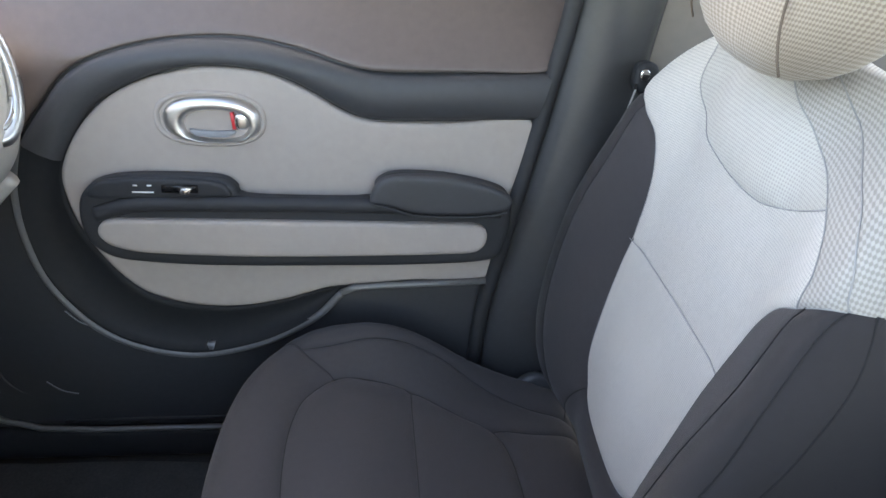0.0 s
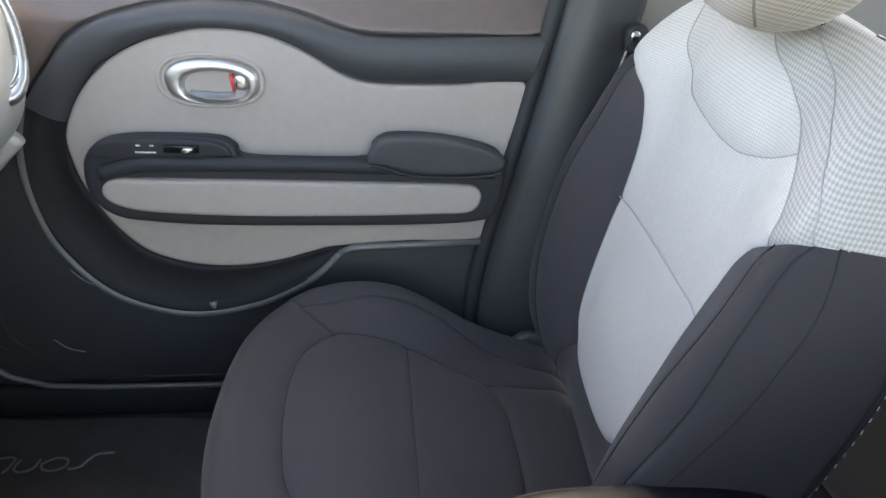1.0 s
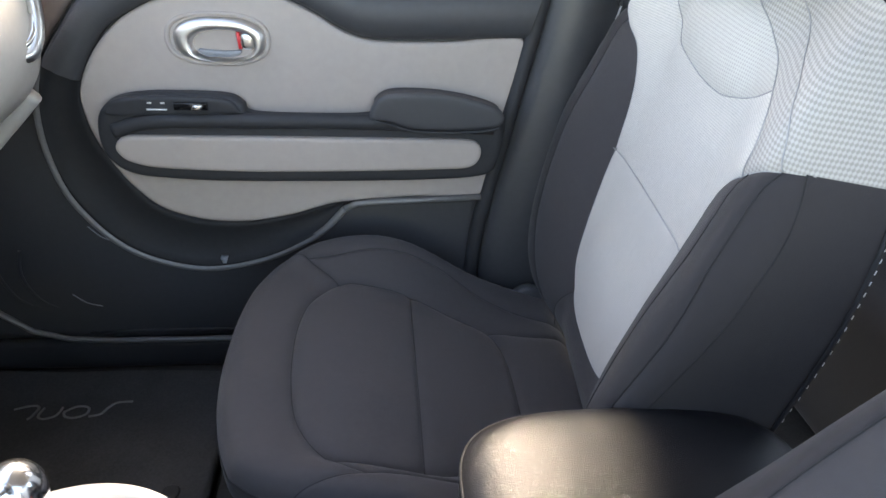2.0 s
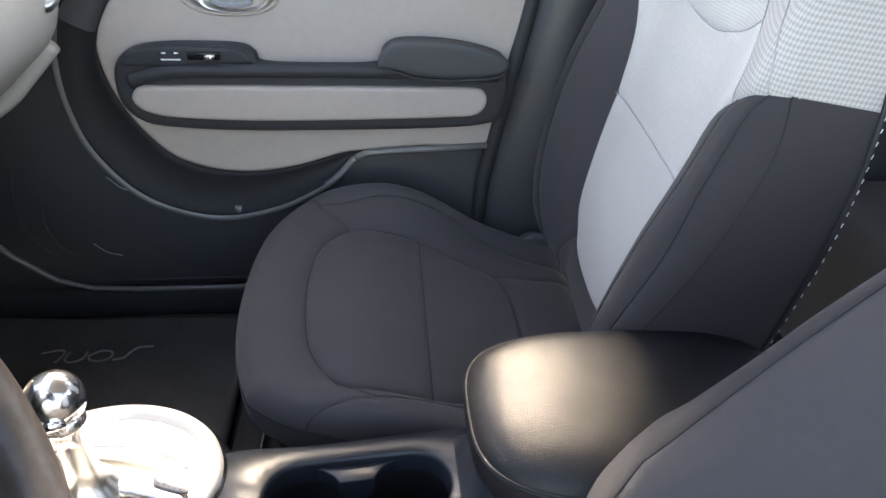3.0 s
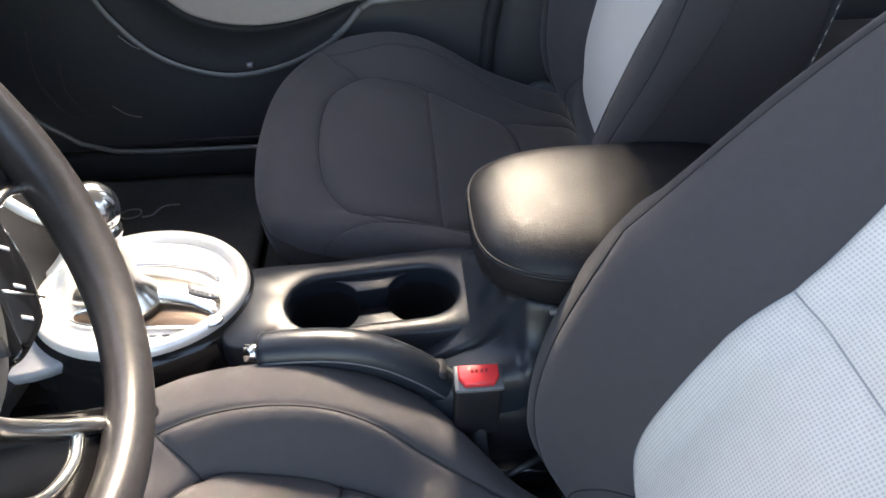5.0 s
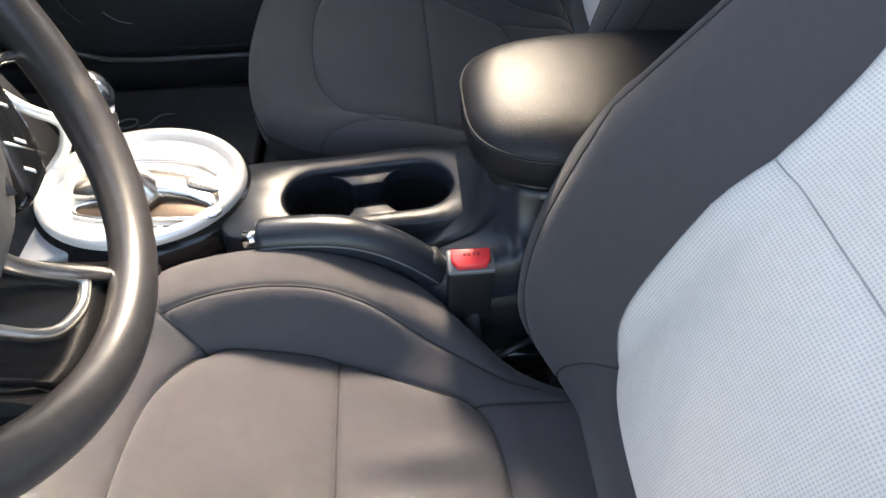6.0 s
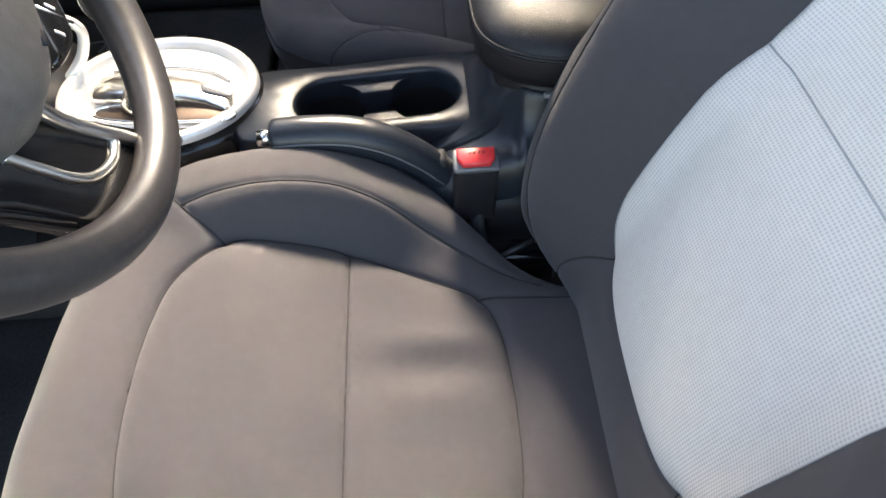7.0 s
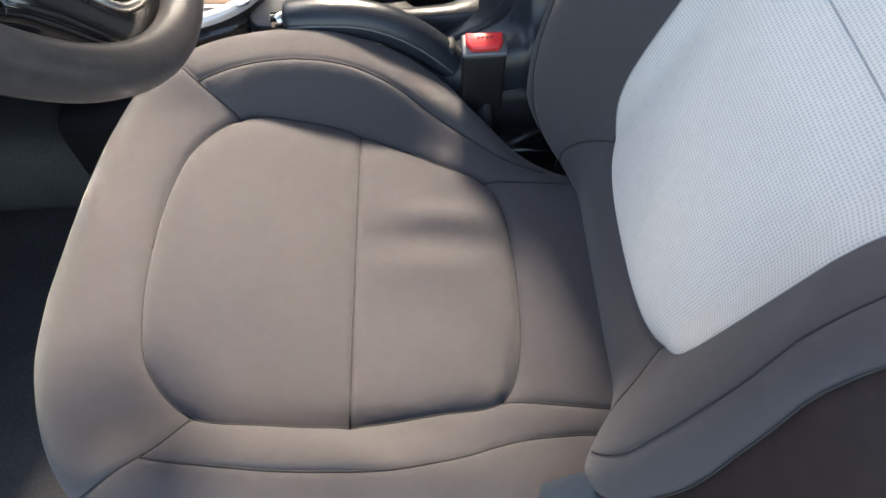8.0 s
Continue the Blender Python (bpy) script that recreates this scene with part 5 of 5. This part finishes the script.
part("grip_end", tube([path[-1] - hb, path[-1] - hb + (path[-1] - path[-2]).normalized() * 0.004], 0.0178, 16), BUCKLE_GREY, brake, "grey ring at the grip's end")
part("button", tube([p - hb for p in (Vector((-0.018, 0.2565, 0.366)), Vector((-0.002, 0.2565, 0.366)))], 0.0085, 14), CHROME, brake, "silver push button")
part("lever_arm", box(-0.13, 0.02, -0.012, 0.012, -0.006, 0.03, 0.006), BLACK, brake)
part("lever_boot", loft([[(x + r * math.cos(t), 0.7 * r * math.sin(t), z) for t in (2 * math.pi * j / 20 for j in range(20))] for x, z, r in ((0.02, -0.02, 0.034), (0.018, -0.004, 0.028), (0.012, 0.008, 0.021))]), BLACK_SOFT, brake, "black lever boot")

# arm rest box
arm_box = thing("armrest_box", "padded black leather armrest lid on a console box", "armrest", at=(0.35, 0.345, 0.30))
ab = Vector((0.35, 0.345, 0.30))


def lid_ring(z, grow, x0=0.203, x1=0.515, y0=0.247, y1=0.446, n=64):
    cx, cy, rx, ry = (x0 + x1) / 2, (y0 + y1) / 2, (x1 - x0) / 2 + grow, (y1 - y0) / 2 + grow
    out = []
    for k in range(n):
        t = 2 * math.pi * k / n
        c, s = math.cos(t), math.sin(t)
        out.append(Vector((cx + rx * math.copysign(abs(c) ** 0.62, c), cy + ry * math.copysign(abs(s) ** 0.62, s), z)) - ab)
    return out


lid = part("lid", loft([lid_ring(z, g) for z, g in ((0.408, -0.022), (0.406, -0.006), (0.412, 0.0), (0.424, 0.003), (0.440, 0.003), (0.448, 0.001), (0.456, -0.006), (0.4625, -0.016), (0.467, -0.031), (0.4700, -0.052), (0.472, -0.077), (0.4725, -0.097))]), LEATHER, arm_box, "padded black leather lid")
part("lid_seam", tube(lid_ring(0.446, 0.0022), 0.0013, 6, True), THREAD, lid)
part("lid_piping", tube(lid_ring(0.4425, 0.0018), 0.0022, 8, True), LEATHER, lid)
part("box_body", loft([lid_ring(z, g) for z, g in ((0.0, -0.03), (0.32, -0.018), (0.37, -0.02), (0.407, -0.022))]), GLOSS_DULL, arm_box, "black plastic box body")
part("lid_latch", box(-0.088, -0.060, -0.103, -0.097, 0.1065, 0.111, 0.0015), EDGE, arm_box, "dark lid latch edge")

# buckle
buckle = thing("seat_belt_buckle", "black seat belt buckle with a red release button", "belt buckle", at=(0.196, 0.232, 0.252))
bk = Matrix.Rotation(radians(8), 4, "X")


def kpart(name, bm, mat, parent=buckle, label=""):
    bmesh.ops.transform(bm, matrix=bk, verts=bm.verts)
    return part(name, bm, mat, parent, label)


kpart("buckle_body", box(-0.022, 0.022, -0.013, 0.013, 0.016, 0.1035, 0.004, 3), GLOSS_DULL, buckle)
kpart("buckle_frame", box(-0.0225, 0.0225, -0.0135, 0.0135, 0.1025, 0.108, 0.002, 2), BUCKLE_GREY, buckle, "grey buckle mouth")
kpart("release_button", prism([(-0.0185, -0.003), (-0.013, -0.0105), (0.013, -0.0105), (0.0185, -0.003), (0.0185, 0.010), (-0.0185, 0.010)], 0.007, lambda u, v, w: Vector((u, v, 0.107 + w)), 0.0025), RED, buckle, "red release button")
for u in (-0.006, -0.002, 0.003, 0.007):
    kpart("button_mark", box(u - 0.0013, u + 0.0013, 0.001, 0.0045, 0.1136, 0.1143, 0), RED_DARK, buckle, "small dark printed mark")
part("buckle_stalk", tube(spline([(0, -0.006, 0.03), (0.003, -0.013, -0.01), (0.008, -0.016, -0.044)], 5), 0.007, 8, squash=1.8), BLACK, buckle)
slab("trim", 0.16, 0.34, 0.20, 0.30, 0.18, 0.215, GLOSS, "black plastic trim between seat and console", "trim", 0.01)

# ---- steering wheel ----
wheel = thing("steering_wheel", "worn black leather steering wheel with silver spoke trim", "steering wheel", at=(-0.099, 0.0406, 0.7085))
th, yaw = radians(28.9), radians(11.3)
WN = Vector((math.cos(th) * math.cos(yaw), math.sin(yaw), math.sin(th) * math.cos(yaw)))
WS = WN.cross(Vector((math.sin(th), 0, -math.cos(th)))).normalized()
WD = WS.cross(WN)


def wl(s, d, n):
    """s to the console side, d down the wheel, n towards the driver."""
    return WS * s + WD * d + WN * n


rim_path = [wl(0.1835 * math.cos(t), 0.1835 * math.sin(t), 0) for t in (2 * math.pi * k / 120 for k in range(120))]
rim_r = [float(np.interp((3 * k + 180) % 360 - 180, [-180, -60, -30, 0, 25, 50, 75, 95, 120, 180], [0.0140, 0.0150, 0.0150, 0.0158, 0.0165, 0.0150, 0.0130, 0.0125, 0.0130, 0.0138])) for k in range(120)]
part("rim", tube(rim_path, 0.0150, 20, True, rim_r), WHEEL_LEATHER, wheel, "worn black leather rim")
TURN, GROW = radians(41.1), 1.255


def wl(s, d, n):
    """s to the console side, d down the wheel, n towards the driver; the wheel stands turned."""
    s, d, n = s * GROW, d * GROW, n * GROW
    return WS * (s * math.cos(TURN) - d * math.sin(TURN) + 0.0024) + WD * (s * math.sin(TURN) + d * math.cos(TURN) + -0.0249) + WN * n


secs = []
for g, n in ((0.6, -0.05), (0.95, -0.035), (1.0, -0.018), (0.985, 0.0), (0.93, 0.012), (0.85, 0.018), (0.6, 0.022), (0.2, 0.023)):
    secs.append([wl(0.086 * g * math.copysign(abs(math.cos(t)) ** 0.8, math.cos(t)), (0.122 if math.sin(t) > 0 else 0.085) * g * math.copysign(abs(math.sin(t)) ** 0.85, math.sin(t)), n) for t in (2 * math.pi * k / 56 for k in range(56))])
part("hub_cover", loft(secs), HUB, wheel, "dark grey grained hub cover")
part("hub_mark", prism([(p[0], p[1]) for p in oval(0, 0.0, 0.032, 0.015)], 0.002, lambda u, v, w: wl(u, v, 0.0225 + w), 0.001), SILVER, wheel, "plain silver oval badge")
for u, v in ((0.030, 0.078), (0.036, 0.078), (0.042, 0.077), (0.048, 0.076), (0.054, 0.075)):
    part("hub_letter_bar", prism([(u, v), (u + 0.004, v), (u + 0.004, v + 0.007), (u, v + 0.007)], 0.0012, lambda a, b, w: wl(a, b, 0.0165 + w)), BLACK, wheel, "raised unreadable mark")
part("column", tube([wl(0, 0.0, -0.045), wl(0, 0.0, -0.33)], 0.055, 20), BLACK_SOFT, wheel, "black column shroud")
for s in (1, -1):
    part("side_spoke", prism([(s * a, b) for a, b in ((0.07, -0.06), (0.11, -0.055), (0.150, -0.05), (0.150, -0.013), (0.139, -0.011), (0.121, -0.001), (0.108, 0.010), (0.07, 0.02))], 0.02, lambda u, v, w: wl(u, v, -0.03 + w), 0.006), BLACK, wheel, "black side spoke")
    part("spoke_line", tube(spline([wl(s * 0.109, 0.012, -0.008), wl(s * 0.1214, 0.0036, -0.008), wl(s * 0.132, -0.004, -0.008), wl(s * 0.139, -0.007, -0.008), wl(s * 0.150, -0.0095, -0.006)], 6), 0.0032, 8), SILVER, wheel, "silver spoke line")
    pod = part("control_pod", prism([(p.x, p.y) for p in spline([(s * a, b, 0) for a, b in ((0.084, -0.03), (0.098, -0.02), (0.1065, 0.008), (0.109, 0.03), (0.1085, 0.043), (0.105, 0.057), (0.099, 0.067), (0.079, 0.079), (0.080, 0.055), (0.082, 0.02))], 5, True)], 0.014, lambda u, v, w: wl(u, v, -0.010 + w), 0.004), GLOSS, wheel, "glossy black control pod")
    for a, b in ((0.098, 0.012), (0.099, 0.030), (0.096, 0.048), (0.091, 0.062)):
        part("pod_mark", prism([(s * (a - 0.0025), b), (s * (a + 0.0025), b + 0.0015), (s * (a + 0.002), b + 0.0032), (s * (a - 0.003), b + 0.0016)], 0.0004, lambda u, v, w: wl(u, v, 0.0040 + w)), WHITE_MARK, pod, "small white printed mark")
    for b in (0.022, 0.053):
        part("pod_split", tube([wl(s * 0.086, b - 0.002, 0.0043), wl(s * 0.107, b + 0.002, 0.0030)], 0.0009, 6), SILVER, pod)
    plate = [(0.066, 0.094), (0.100, 0.101), (0.146, 0.108), (0.140, 0.120), (0.118, 0.137), (0.092, 0.150), (0.066, 0.156), (0.044, 0.143), (0.0235, 0.1345), (0.0, 0.131), (0.0, 0.110), (0.040, 0.104)]
    part("lower_spoke", prism([(s * a, b) for a, b in plate], 0.012, lambda u, v, w: wl(u, v, -0.019 + w), 0.003), GLOSS, wheel, "glossy black lower spoke")
    part("spoke_trim", tube(spline([wl(s * a, b, n) for a, b, n in ((0.052, 0.094, -0.001), (0.062, 0.099, -0.004), (0.0755, 0.103, -0.006), (0.0903, 0.1074, -0.006), (0.1058, 0.1107, -0.006), (0.1221, 0.1151, -0.006), (0.140, 0.1155, -0.003))], 6), 0.0046, 10), SILVER, wheel, "silver upper edge of the lower spoke")
    part("spoke_loop", tube(spline([wl(s * a, b, -0.007) for a, b in ((0.030, 0.115), (0.0362, 0.1179), (0.046, 0.1224), (0.0555, 0.1264), (0.0663, 0.1281), (0.0777, 0.1257), (0.0886, 0.1203), (0.0966, 0.1120))], 6), 0.0034, 10), SILVER, wheel, "silver loop of the lower spoke")
    part("spoke_web", tube(spline([wl(s * a, b, -0.010) for a, b in ((0.0815, 0.127), (0.0785, 0.1316), (0.0737, 0.1411), (0.069, 0.1485))], 6), 0.0022, 8), SILVER, wheel, "thin silver spoke web")
    part("lower_edge", tube(spline([wl(s * a, b, -0.012) for a, b in ((0.0, 0.131), (0.0105, 0.1318), (0.0261, 0.1360), (0.0433, 0.1421), (0.0628, 0.1480), (0.072, 0.152))], 6), 0.0040, 10), GLOSS, wheel, "glossy black lower edge")
